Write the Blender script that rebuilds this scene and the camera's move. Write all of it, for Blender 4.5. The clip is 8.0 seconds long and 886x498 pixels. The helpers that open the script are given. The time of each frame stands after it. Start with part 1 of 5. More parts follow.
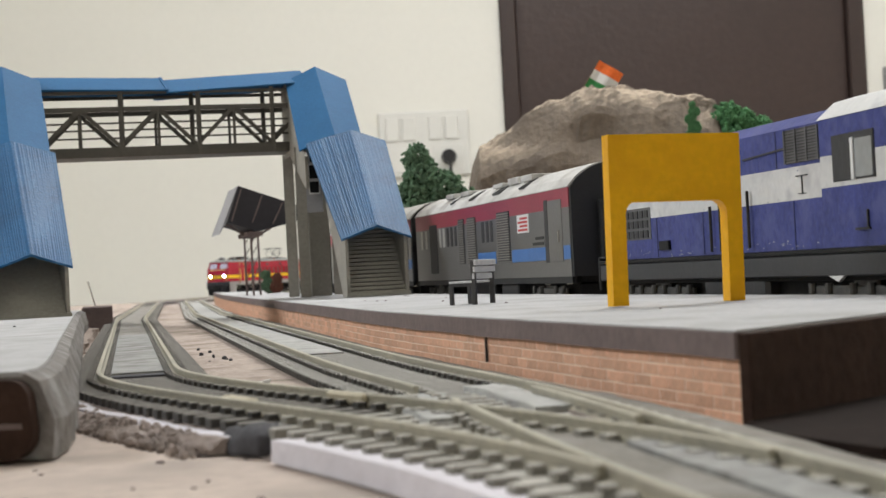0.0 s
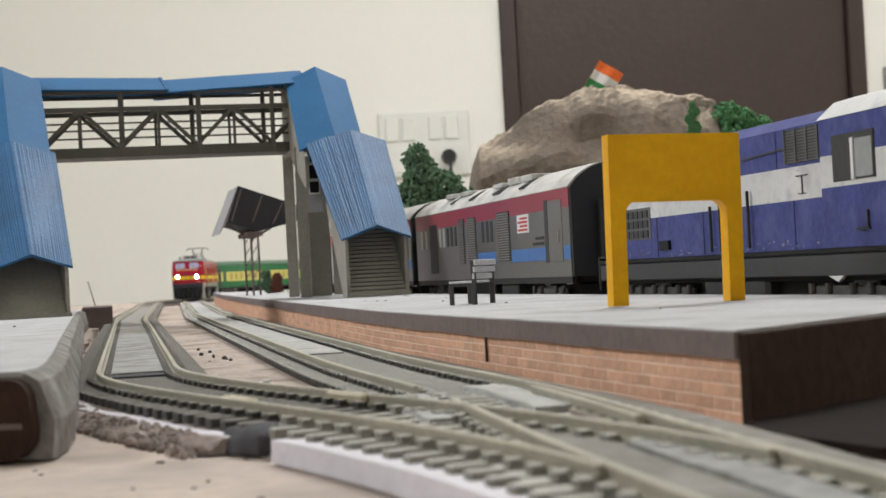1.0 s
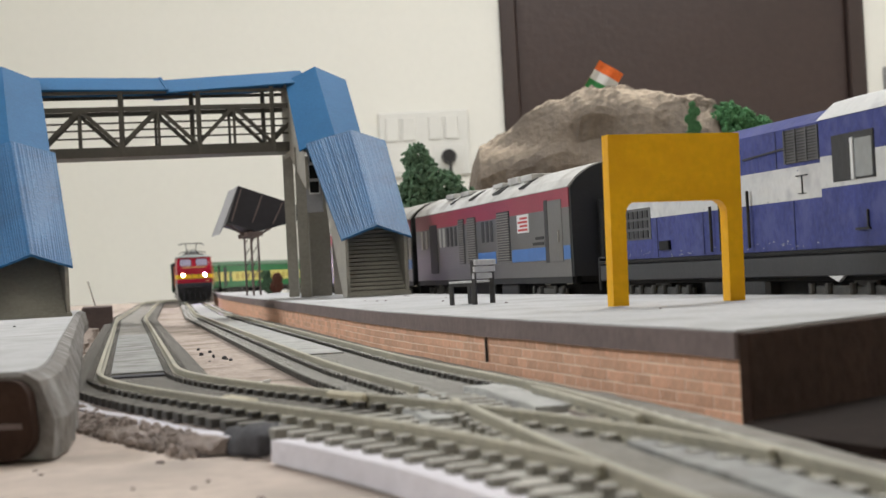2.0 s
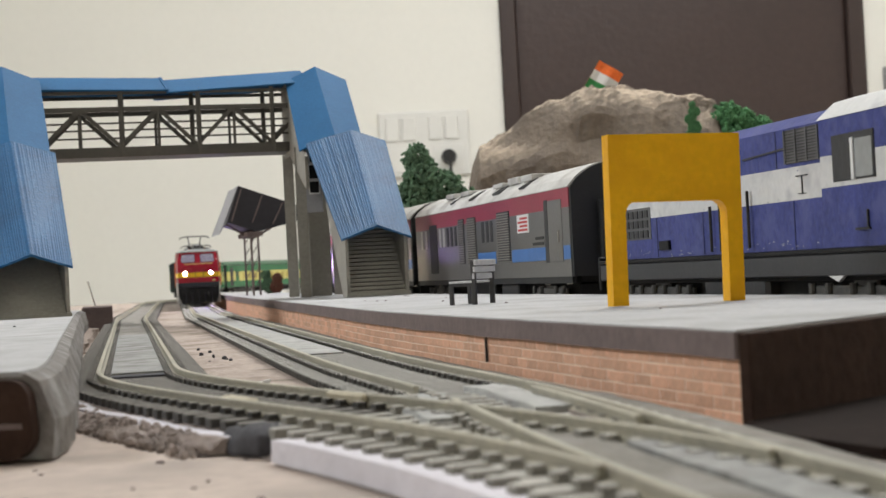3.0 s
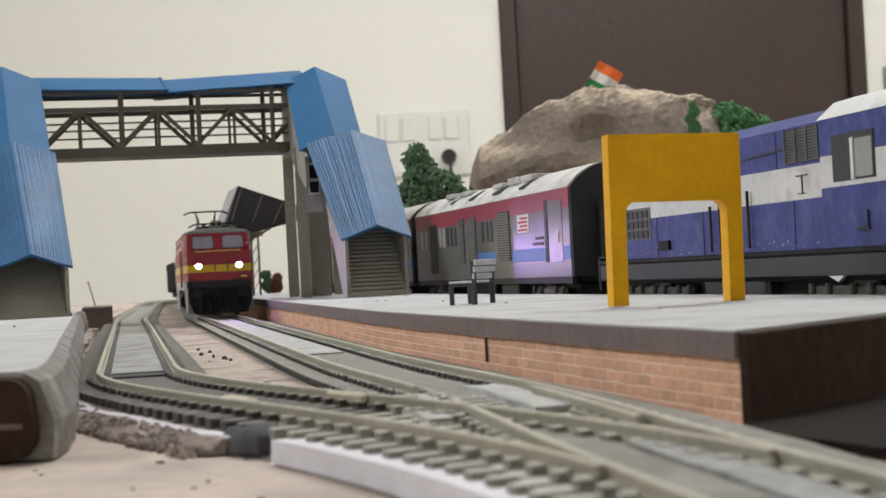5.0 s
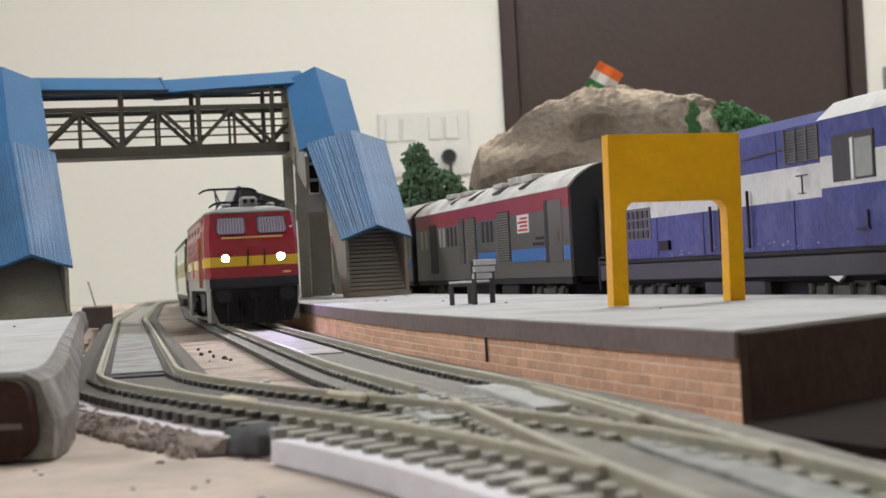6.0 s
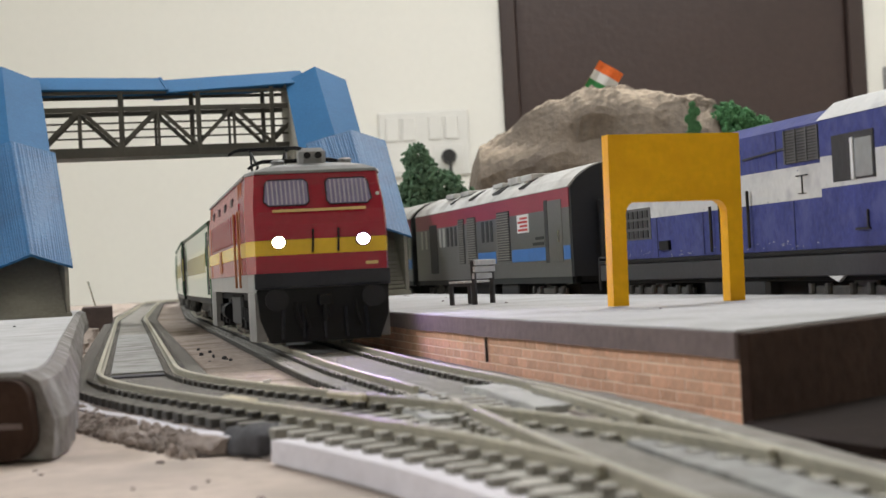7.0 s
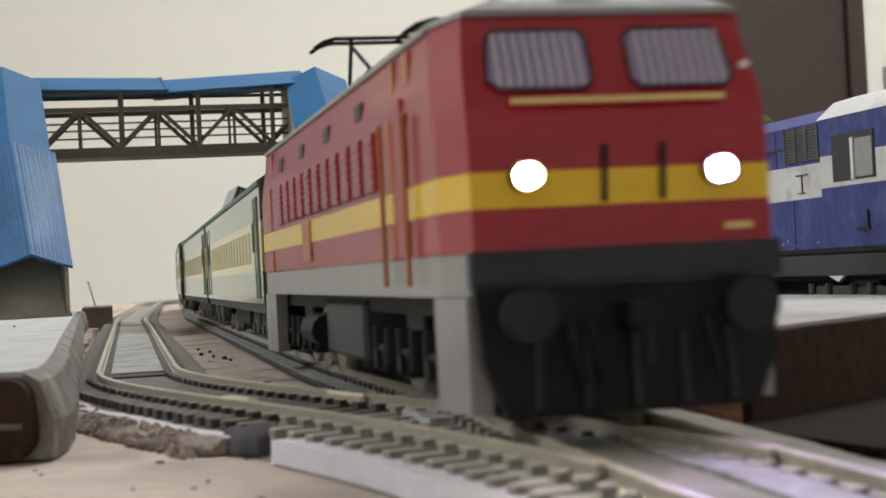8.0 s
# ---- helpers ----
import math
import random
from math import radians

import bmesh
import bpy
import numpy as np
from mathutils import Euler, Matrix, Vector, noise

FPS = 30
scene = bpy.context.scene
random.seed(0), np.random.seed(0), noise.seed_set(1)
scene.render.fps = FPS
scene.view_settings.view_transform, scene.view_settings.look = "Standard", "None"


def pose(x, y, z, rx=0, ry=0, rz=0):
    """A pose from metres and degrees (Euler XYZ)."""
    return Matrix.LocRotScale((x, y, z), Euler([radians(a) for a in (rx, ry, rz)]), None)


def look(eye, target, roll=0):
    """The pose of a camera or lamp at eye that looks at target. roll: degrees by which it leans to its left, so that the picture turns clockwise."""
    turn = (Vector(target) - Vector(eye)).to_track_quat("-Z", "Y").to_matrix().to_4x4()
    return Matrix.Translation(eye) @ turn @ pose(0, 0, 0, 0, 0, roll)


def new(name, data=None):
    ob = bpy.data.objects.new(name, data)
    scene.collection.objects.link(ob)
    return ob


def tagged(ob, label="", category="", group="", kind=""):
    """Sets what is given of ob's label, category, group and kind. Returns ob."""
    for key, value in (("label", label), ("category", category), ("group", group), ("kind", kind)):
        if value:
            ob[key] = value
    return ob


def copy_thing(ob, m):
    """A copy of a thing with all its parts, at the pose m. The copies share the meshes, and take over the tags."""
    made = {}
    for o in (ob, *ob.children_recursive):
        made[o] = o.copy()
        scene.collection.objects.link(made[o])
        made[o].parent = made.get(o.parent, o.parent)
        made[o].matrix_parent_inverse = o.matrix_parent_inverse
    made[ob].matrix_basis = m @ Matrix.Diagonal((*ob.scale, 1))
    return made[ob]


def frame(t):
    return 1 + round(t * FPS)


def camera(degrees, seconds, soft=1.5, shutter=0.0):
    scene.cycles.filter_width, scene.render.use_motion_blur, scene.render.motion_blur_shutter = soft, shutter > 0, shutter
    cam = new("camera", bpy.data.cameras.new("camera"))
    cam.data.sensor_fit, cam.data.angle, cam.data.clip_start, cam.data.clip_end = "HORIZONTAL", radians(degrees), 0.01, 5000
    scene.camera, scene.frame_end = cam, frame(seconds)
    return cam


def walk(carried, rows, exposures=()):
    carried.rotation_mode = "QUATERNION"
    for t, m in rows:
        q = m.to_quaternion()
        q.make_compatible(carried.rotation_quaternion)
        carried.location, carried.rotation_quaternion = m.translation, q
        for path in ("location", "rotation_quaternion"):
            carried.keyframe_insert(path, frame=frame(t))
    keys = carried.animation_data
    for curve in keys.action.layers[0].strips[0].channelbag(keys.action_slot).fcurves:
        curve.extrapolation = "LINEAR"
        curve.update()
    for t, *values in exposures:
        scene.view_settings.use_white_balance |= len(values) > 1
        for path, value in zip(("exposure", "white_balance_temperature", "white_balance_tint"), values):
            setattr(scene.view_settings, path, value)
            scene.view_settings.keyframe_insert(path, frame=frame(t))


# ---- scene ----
ZC = 0.0248          # camera height over the plywood board
RT = 0.0063          # rail top
PT = 0.0143          # island platform top
LT = 0.0131          # side platform top
TURN = math.atan(0.2005)

cam = camera(31.28, 8.0, soft=1.5, shutter=0.3)
EYE = pose(0, 0, ZC) @ pose(0, 0, 0, 90.825, 0, 0) @ pose(0, 0, 0, 0, 0, -2.98)
walk(cam, [(0.0, EYE), (8.0, EYE)], [(0.0, 0.0), (8.0, 0.0)])
cam.data.dof.use_dof = True
cam.data.dof.focus_distance = 0.53
cam.data.dof.aperture_fstop = 64

# ---- light ----
world = bpy.data.worlds.new("world")
world.use_nodes = True
world.node_tree.nodes["Background"].inputs[0].default_value = (0.9, 0.95, 1.0, 1)
world.node_tree.nodes["Background"].inputs[1].default_value = 0.2
scene.world = world


def area_lamp(name, m, sx, sy, watts, colour):
    lamp = bpy.data.lights.new(name, "AREA")
    lamp.shape, lamp.size, lamp.size_y, lamp.energy, lamp.color = "RECTANGLE", sx, sy, watts, colour
    ob = new(name, lamp)
    ob.matrix_world = m
    return ob


area_lamp("ceiling_lamp", look((0.5, 1.75, 1.86), (0.5, 1.75, 0.0)), 1.1, 1.1, 38.5, (0.97, 0.985, 1.0))
area_lamp("tube_lamp", look((-1.72, 0.9, 1.3), (0.3, 0.9, 0.0)), 1.2, 0.12, 20, (0.90, 0.95, 1.0))


# ---- materials ----
def mat(name, colour, rough=0.6, metal=0.0, vary=0.15, scale=400, bump=0.15, coarse=40, stain=None, islands=0.0, objects=0.0, spec=0.5, glow=0.0, lit_dust=None):
    m = bpy.data.materials.new(name)
    m.use_nodes = True
    n, l = m.node_tree.nodes, m.node_tree.links
    p = n["Principled BSDF"]
    p.inputs["Roughness"].default_value, p.inputs["Metallic"].default_value = rough, metal
    p.inputs["Specular IOR Level"].default_value = spec
    co = n.new("ShaderNodeTexCoord")
    fine, big = n.new("ShaderNodeTexNoise"), n.new("ShaderNodeTexNoise")
    fine.inputs["Scale"].default_value, big.inputs["Scale"].default_value = scale, coarse
    fine.inputs["Detail"].default_value, big.inputs["Detail"].default_value = 4, 5
    l.new(co.outputs["Object"], fine.inputs["Vector"]), l.new(co.outputs["Object"], big.inputs["Vector"])
    add = n.new("ShaderNodeMath")
    add.operation = "ADD"
    l.new(fine.outputs["Fac"], add.inputs[0]), l.new(big.outputs["Fac"], add.inputs[1])
    last = add
    for amount, node, socket in ((islands, "ShaderNodeNewGeometry", "Random Per Island"), (objects, "ShaderNodeObjectInfo", "Random")):
        if amount:
            g, mul = n.new(node), n.new("ShaderNodeMath")
            mul.operation = "MULTIPLY_ADD"
            l.new(g.outputs[socket], mul.inputs[0])
            mul.inputs[1].default_value = amount
            l.new(last.outputs[0], mul.inputs[2])
            last = mul
    ramp = n.new("ShaderNodeMapRange")
    ramp.inputs["From Min"].default_value, ramp.inputs["From Max"].default_value = 0.65, 1.35 + islands + objects
    ramp.inputs["To Min"].default_value, ramp.inputs["To Max"].default_value = 1 - vary, 1 + vary
    l.new(last.outputs[0], ramp.inputs["Value"])
    mul = n.new("ShaderNodeMix")
    mul.data_type, mul.blend_type = "RGBA", "MULTIPLY"
    mul.inputs[0].default_value = 1
    mul.inputs[6].default_value = (*colour, 1)
    l.new(ramp.outputs[0], mul.inputs[7])
    out = mul.outputs[2]
    if stain:
        st = n.new("ShaderNodeTexNoise")
        st.inputs["Scale"].default_value, st.inputs["Detail"].default_value = coarse * 1.7, 8
        l.new(co.outputs["Object"], st.inputs["Vector"])
        mask = n.new("ShaderNodeMapRange")
        mask.inputs["From Min"].default_value, mask.inputs["From Max"].default_value = 0.5, 0.66
        l.new(st.outputs["Fac"], mask.inputs["Value"])
        mix = n.new("ShaderNodeMix")
        mix.data_type = "RGBA"
        l.new(mask.outputs[0], mix.inputs[0]), l.new(out, mix.inputs[6])
        mix.inputs[7].default_value = (*stain, 1)
        out = mix.outputs[2]
    # Paler upward faces: dust, plus light from above put into the colour.
    if lit_dust:
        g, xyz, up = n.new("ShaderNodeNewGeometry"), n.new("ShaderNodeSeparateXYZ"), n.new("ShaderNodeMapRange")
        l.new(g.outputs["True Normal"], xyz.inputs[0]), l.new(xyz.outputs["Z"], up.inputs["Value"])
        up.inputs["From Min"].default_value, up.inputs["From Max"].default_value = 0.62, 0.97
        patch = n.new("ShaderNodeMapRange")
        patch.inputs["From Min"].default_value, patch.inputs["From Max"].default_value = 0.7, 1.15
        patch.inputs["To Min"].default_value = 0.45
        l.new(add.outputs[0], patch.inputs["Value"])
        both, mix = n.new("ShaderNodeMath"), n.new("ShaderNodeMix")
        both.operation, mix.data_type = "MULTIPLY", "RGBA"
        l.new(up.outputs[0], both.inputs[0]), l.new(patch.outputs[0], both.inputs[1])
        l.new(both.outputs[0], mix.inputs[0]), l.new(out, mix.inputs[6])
        mix.inputs[7].default_value = (*lit_dust, 1)
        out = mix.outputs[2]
    l.new(out, p.inputs["Base Color"])
    if bump:
        b = n.new("ShaderNodeBump")
        b.inputs["Strength"].default_value, b.inputs["Distance"].default_value = bump, 0.4 / scale
        l.new(last.outputs[0], b.inputs["Height"]), l.new(b.outputs[0], p.inputs["Normal"])
    if glow:
        p.inputs["Emission Color"].default_value, p.inputs["Emission Strength"].default_value = (*colour, 1), glow
    return m


M = {}
M["wall"] = mat("cream wall paint", (0.86, 0.845, 0.785), 0.7, vary=0.015, scale=60, coarse=2, bump=0.05)
M["ceiling"] = mat("ceiling paint", (0.85, 0.84, 0.8), 0.8, vary=0.02, scale=60, coarse=2)
M["floor"] = mat("floor tile", (0.5, 0.45, 0.38), 0.4, scale=20, coarse=2)
M["door"] = mat("dark brown laminate", (0.045, 0.026, 0.022), 0.42, vary=0.12, scale=60, coarse=3)
M["doorframe"] = mat("door frame brown", (0.035, 0.02, 0.017), 0.45, scale=60, coarse=3)
M["plate"] = mat("white switch plastic", (0.8, 0.79, 0.75), 0.35, vary=0.02, scale=60, coarse=5, bump=0)
M["black"] = mat("black plastic", (0.012, 0.012, 0.013), 0.45, scale=500)
M["ply"] = mat("plywood board", (0.49, 0.405, 0.35), 0.75, vary=0.2, scale=300, coarse=22, stain=(0.36, 0.30, 0.26))
M["plaster"] = mat("grey plaster ballast", (0.37, 0.31, 0.285), 0.95, vary=0.35, scale=500, coarse=60, bump=0.9, stain=(0.22, 0.18, 0.16))
M["foam"] = mat("white foam sheet", (0.68, 0.65, 0.70), 0.8, vary=0.08, scale=300, coarse=40, bump=0.3)
M["slab"] = mat("grey painted infill", (0.37, 0.37, 0.355), 0.7, vary=0.25, scale=500, coarse=60, bump=0.4, stain=(0.24, 0.23, 0.22))
M["rail"] = mat("weathered rail", (0.40, 0.375, 0.30), 0.42, 0.2, vary=0.25, scale=900, coarse=60, bump=0.2)
M["sleeper"] = mat("dusty sleeper plastic", (0.27, 0.255, 0.225), 0.85, vary=0.3, scale=700, coarse=60, bump=0.4, objects=0.3, lit_dust=(0.56, 0.54, 0.49))
# Dark base also paints in the shade of the gaps between sleepers.
M["topsleeper"] = mat("dark sleeper with lit dusty top", (0.07, 0.065, 0.058), 0.85, vary=0.3, scale=700, coarse=60, bump=0.4, objects=0.3, lit_dust=(0.60, 0.58, 0.535))
M["darksleeper"] = mat("dark sleeper plastic", (0.06, 0.055, 0.05), 0.8, vary=0.3, scale=700, coarse=60, bump=0.4, objects=0.3, lit_dust=(0.30, 0.28, 0.25))
M["concrete"] = mat("pale platform paint", (0.43, 0.43, 0.435), 0.8, vary=0.16, scale=500, coarse=30, bump=0.4, stain=(0.35, 0.345, 0.34))
M["darksheet"] = mat("near-black brown sheet", (0.015, 0.009, 0.007), 0.9, spec=0.1, vary=0.3, scale=400, coarse=50)
M["coping"] = mat("grey brown coping", (0.175, 0.132, 0.126), 0.8, vary=0.2, scale=500, coarse=50, bump=0.3)
M["brownend"] = mat("dark brown end paint", (0.046, 0.026, 0.019), 0.85, spec=0.2, vary=0.3, scale=400, coarse=50, bump=0.3)
M["brick"] = mat("printed brick", (0.74, 0.43, 0.29), 0.85, vary=0.28, scale=900, coarse=220, bump=0.3, objects=0.6)
M["brickfar"] = mat("printed brick rows", (0.74, 0.43, 0.29), 0.85, vary=0.28, scale=900, coarse=220, bump=0.3, islands=0.6)
M["mortar"] = mat("brick mortar", (0.88, 0.70, 0.56), 0.9, vary=0.15, scale=900, coarse=100)
M["blue"] = mat("blue sheet roof", (0.034, 0.128, 0.275), 0.55, vary=0.12, scale=700, coarse=50, bump=0.15, spec=0.07)
M["bluefront"] = mat("ribbed blue roof", (0.028, 0.108, 0.24), 0.42, vary=0.25, scale=700, coarse=50, bump=0.3, spec=0.12)
M["steel"] = mat("olive grey bridge plastic", (0.115, 0.105, 0.09), 0.65, vary=0.12, scale=500, coarse=60)
M["tower"] = mat("grey tower plastic", (0.33, 0.31, 0.27), 0.7, vary=0.15, scale=500, coarse=60)
M["platside"] = mat("mottled platform side", (0.20, 0.185, 0.175), 0.9, vary=0.35, scale=400, coarse=70, bump=0.7, stain=(0.33, 0.32, 0.31))
M["joiner"] = mat("dull brass", (0.46, 0.41, 0.30), 0.5, 0.3, vary=0.2, scale=900)
M["bufferbeam"] = mat("blue black beam paint", (0.026, 0.028, 0.036), 0.5, vary=0.2, scale=600, coarse=100, spec=0.3)
M["verge"] = mat("grey brown plaster verge", (0.23, 0.215, 0.19), 0.95, vary=0.25, scale=500, coarse=60, bump=0.6, stain=(0.30, 0.285, 0.265))
M["sheet"] = mat("grey roof sheet", (0.30, 0.30, 0.32), 0.6, vary=0.15, scale=300)
M["slabdark"] = mat("dusty grey infill", (0.20, 0.185, 0.165), 0.8, vary=0.28, scale=500, coarse=60, bump=0.5, stain=(0.29, 0.275, 0.255))
M["slabmid"] = mat("stained grey infill", (0.27, 0.27, 0.26), 0.7, vary=0.3, scale=500, coarse=45, bump=0.5, stain=(0.15, 0.14, 0.13))
M["lump"] = mat("dark plaster lump", (0.062, 0.06, 0.068), 0.9, vary=0.3, scale=500, coarse=80, bump=0.5)
M["shelterroof"] = mat("slate shelter roof", (0.03, 0.028, 0.035), 0.7, vary=0.15, scale=300, coarse=40)
# Tread tops coloured extra pale to make up for the roof's shade.
M["shutter"] = mat("grey louvre plastic", (0.36, 0.345, 0.30), 0.7, vary=0.15, scale=500, coarse=60, lit_dust=(0.64, 0.61, 0.54))
M["yellow"] = mat("yellow signal paint", (0.84, 0.43, 0.001), 0.5, spec=0.25, vary=0.1, scale=500, coarse=60, bump=0.3, stain=(0.80, 0.39, 0.001))
M["bench"] = mat("grey bench paint", (0.05, 0.048, 0.048), 0.45, vary=0.2, scale=900, coarse=150)
M["benchtop"] = mat("pale dusty bench slat", (0.62, 0.62, 0.63), 0.45, vary=0.2, scale=900, coarse=150)
# Tan upward faces: the rock's paint, with its bright lit top coloured in.
M["rock"] = mat("tan painted rock", (0.155, 0.125, 0.098), 0.95, vary=0.3, scale=180, coarse=14, bump=0.8, stain=(0.11, 0.088, 0.07), lit_dust=(0.44, 0.355, 0.26))
M["dirt"] = mat("pale brown layout dirt", (0.40, 0.33, 0.285), 0.95, vary=0.35, scale=500, coarse=28, bump=0.9, stain=(0.20, 0.155, 0.125))
M["leafred"] = mat("reddish foliage", (0.15, 0.055, 0.035), 0.95, vary=0.4, scale=300, coarse=60, islands=0.6)
M["leaf"] = mat("foam foliage", (0.085, 0.155, 0.09), 0.95, vary=0.5, scale=300, coarse=60, bump=0.8, islands=0.6)
M["leafbright"] = mat("bright foam foliage", (0.065, 0.185, 0.075), 0.95, vary=0.4, scale=300, coarse=60, bump=0.8, islands=0.6)
M["bark"] = mat("bark", (0.10, 0.07, 0.05), 0.9)
M["red"] = mat("loco red paint", (0.32, 0.007, 0.024), 0.24, vary=0.10, scale=600, coarse=60, bump=0.03, spec=0.5)
M["band"] = mat("loco yellow band", (0.78, 0.50, 0.02), 0.2, vary=0.06, scale=600, coarse=60, bump=0.03, spec=0.45)
M["tan"] = mat("faded orange paint", (0.42, 0.16, 0.06), 0.45, vary=0.1, scale=600, coarse=60, bump=0.05)
M["cream"] = mat("pale yellow trim", (0.7, 0.5, 0.2), 0.45, vary=0.05, scale=600)
M["grey"] = mat("loco light grey", (0.28, 0.275, 0.27), 0.3, vary=0.12, scale=600, coarse=60, bump=0.05)
M["roofgrey"] = mat("loco roof grey", (0.22, 0.22, 0.22), 0.5, vary=0.15, scale=600, coarse=60, bump=0.1)
M["dark"] = mat("underframe black", (0.009, 0.009, 0.010), 0.6, spec=0.25, vary=0.3, scale=600, coarse=100)
M["darkgrey"] = mat("dark grey apron", (0.014, 0.0145, 0.017), 0.5, spec=0.3, vary=0.2, scale=600, coarse=100)
# The violet cab light is put into the glass colour.
M["glass"] = mat("cab glass with violet light painted in", (0.30, 0.26, 0.42), 0.12, vary=0.15, scale=300, coarse=60, bump=0, spec=0.6)
M["grille"] = mat("window grille", (0.55, 0.52, 0.6), 0.35, 0.4, vary=0.05, scale=600)
M["silver"] = mat("bare metal", (0.6, 0.58, 0.55), 0.25, 1.0, vary=0.1, scale=900)
M["coachwin"] = mat("coach amber window", (0.36, 0.30, 0.09), 0.2, vary=0.1, scale=600, bump=0)
M["coachblack"] = mat("coach end black", (0.012, 0.013, 0.015), 0.55, vary=0.2, scale=600, coarse=80)
M["coachgrey"] = mat("coach grey paint", (0.12, 0.117, 0.117), 0.28, vary=0.14, scale=600, coarse=40, bump=0.08)
M["coachred"] = mat("coach maroon paint", (0.30, 0.028, 0.055), 0.34, vary=0.15, scale=600, coarse=40, bump=0.08)
M["coachblue"] = mat("coach blue stripe", (0.05, 0.17, 0.46), 0.4, vary=0.1, scale=600, coarse=60)
M["coachroof"] = mat("coach pale roof", (0.55, 0.54, 0.52), 0.6, vary=0.15, scale=600, coarse=40, bump=0.15, stain=(0.38, 0.36, 0.34))
M["coachdoor"] = mat("coach door recess", (0.03, 0.03, 0.033), 0.5)
M["dieselblue"] = mat("diesel blue paint", (0.048, 0.062, 0.235), 0.5, spec=0.3, vary=0.3, scale=500, coarse=90, bump=0.3, stain=(0.075, 0.09, 0.27))
M["dieselwhite"] = mat("diesel white paint", (0.66, 0.66, 0.66), 0.5, vary=0.08, scale=600, coarse=60, bump=0.15, stain=(0.5, 0.5, 0.52))
M["dieselgrey"] = mat("diesel frame grey", (0.036, 0.037, 0.042), 0.55, vary=0.15, scale=600, coarse=60)
# Grey lifted so the metal glints of the side frames show as tone.
M["bogiegrey"] = mat("bogie grey lightened for glints", (0.085, 0.083, 0.08), 0.5, vary=0.35, scale=600, coarse=120)
M["signred"] = mat("red print", (0.5, 0.03, 0.03), 0.5)
M["white"] = mat("white paint", (0.75, 0.75, 0.75), 0.5, vary=0.05)
M["saffron"] = mat("saffron cloth", (0.85, 0.17, 0.03), 0.8)
M["flaggreen"] = mat("green cloth", (0.03, 0.22, 0.06), 0.8)
M["lampwarm"] = mat("warm headlight", (1.0, 0.80, 0.50), 0.3, bump=0, vary=0, glow=700)
M["lampcool"] = mat("violet headlight", (0.50, 0.34, 1.0), 0.3, bump=0, vary=0, glow=1700)
M["tubeglow"] = mat("lit lamp panel", (1.0, 0.97, 0.92), 0.3, bump=0, vary=0, glow=3)


# ---- mesh helpers ----
def part(name, bm, material, parent=None, label="", smooth=False):
    me = bpy.data.meshes.new(name)
    bmesh.ops.recalc_face_normals(bm, faces=bm.faces)
    for f in bm.faces:
        f.smooth = smooth
    bm.to_mesh(me)
    bm.free()
    me.materials.append(M[material])
    ob = new(name, me)
    if parent:
        ob.parent = parent
    if label:
        ob["label"] = label
    return ob


PHI = (1 + 5 ** 0.5) / 2
BALL = [Vector(p).normalized() for a in (-1, 1) for b in (-PHI, PHI) for p in ((0, a, b), (a, b, 0), (b, 0, a))]
BALL_FACES = [(i, j, k) for i in range(12) for j in range(i + 1, 12) for k in range(j + 1, 12) if max((BALL[i] - BALL[j]).length, (BALL[j] - BALL[k]).length, (BALL[i] - BALL[k]).length) < 1.1]
BALL_FACES = [(i, j, k) if (BALL[j] - BALL[i]).cross(BALL[k] - BALL[i]).dot(BALL[i]) > 0 else (i, k, j) for i, j, k in BALL_FACES]
CUBE = [Vector((x, y, z)) for x in (0, 1) for y in (0, 1) for z in (0, 1)]
CUBE_FACES = [(0, 1, 3, 2), (4, 6, 7, 5), (0, 4, 5, 1), (2, 3, 7, 6), (0, 2, 6, 4), (1, 5, 7, 3)]


class Bits:
    """Many small loose pieces, gathered fast into one mesh."""

    def __init__(self):
        self.verts, self.faces = [], []

    def add(self, points, faces, m):
        n = len(self.verts)
        self.verts += [tuple(m @ p) for p in points]
        self.faces += [tuple(n + i for i in f) for f in faces]

    def ball(self, r, m):
        self.add(BALL, BALL_FACES, m @ Matrix.Diagonal((r, r, r, 1)))

    def block(self, x0, x1, y0, y1, z0, z1, m):
        self.add(CUBE, CUBE_FACES, m @ Matrix.Translation((x0, y0, z0)) @ Matrix.Diagonal((x1 - x0, y1 - y0, z1 - z0, 1)))

    def part(self, name, material, parent=None, label=""):
        me = bpy.data.meshes.new(name)
        me.from_pydata(self.verts, [], self.faces)
        me.materials.append(M[material])
        ob = new(name, me)
        if parent:
            ob.parent = parent
        if label:
            ob["label"] = label
        return ob


def shared(name, me, m, parent):
    ob = new(name, me)
    ob.parent = parent
    ob.matrix_basis = m
    return ob


def thing(name, m, label, category, group="", kind=""):
    ob = new(name)
    ob.empty_display_size = 0.01
    ob.matrix_basis = m
    return tagged(ob, label, category, group, kind)


def box(bm, x0, x1, y0, y1, z0, z1, bevel=0.0, m=None):
    r = bmesh.ops.create_cube(bm, size=1)
    vs = r["verts"]
    bmesh.ops.transform(bm, matrix=Matrix.Translation(((x0 + x1) / 2, (y0 + y1) / 2, (z0 + z1) / 2)) @ Matrix.Diagonal((abs(x1 - x0), abs(y1 - y0), abs(z1 - z0), 1)), verts=vs)
    if bevel:
        es = list({e for v in vs for e in v.link_edges})
        out = bmesh.ops.bevel(bm, geom=es, offset=bevel, segments=1, affect="EDGES")
        vs = list({v for f in out["faces"] for v in f.verts} | {v for v in vs if v.is_valid})
    if m is not None:
        bmesh.ops.transform(bm, matrix=m, verts=vs)
    return bm


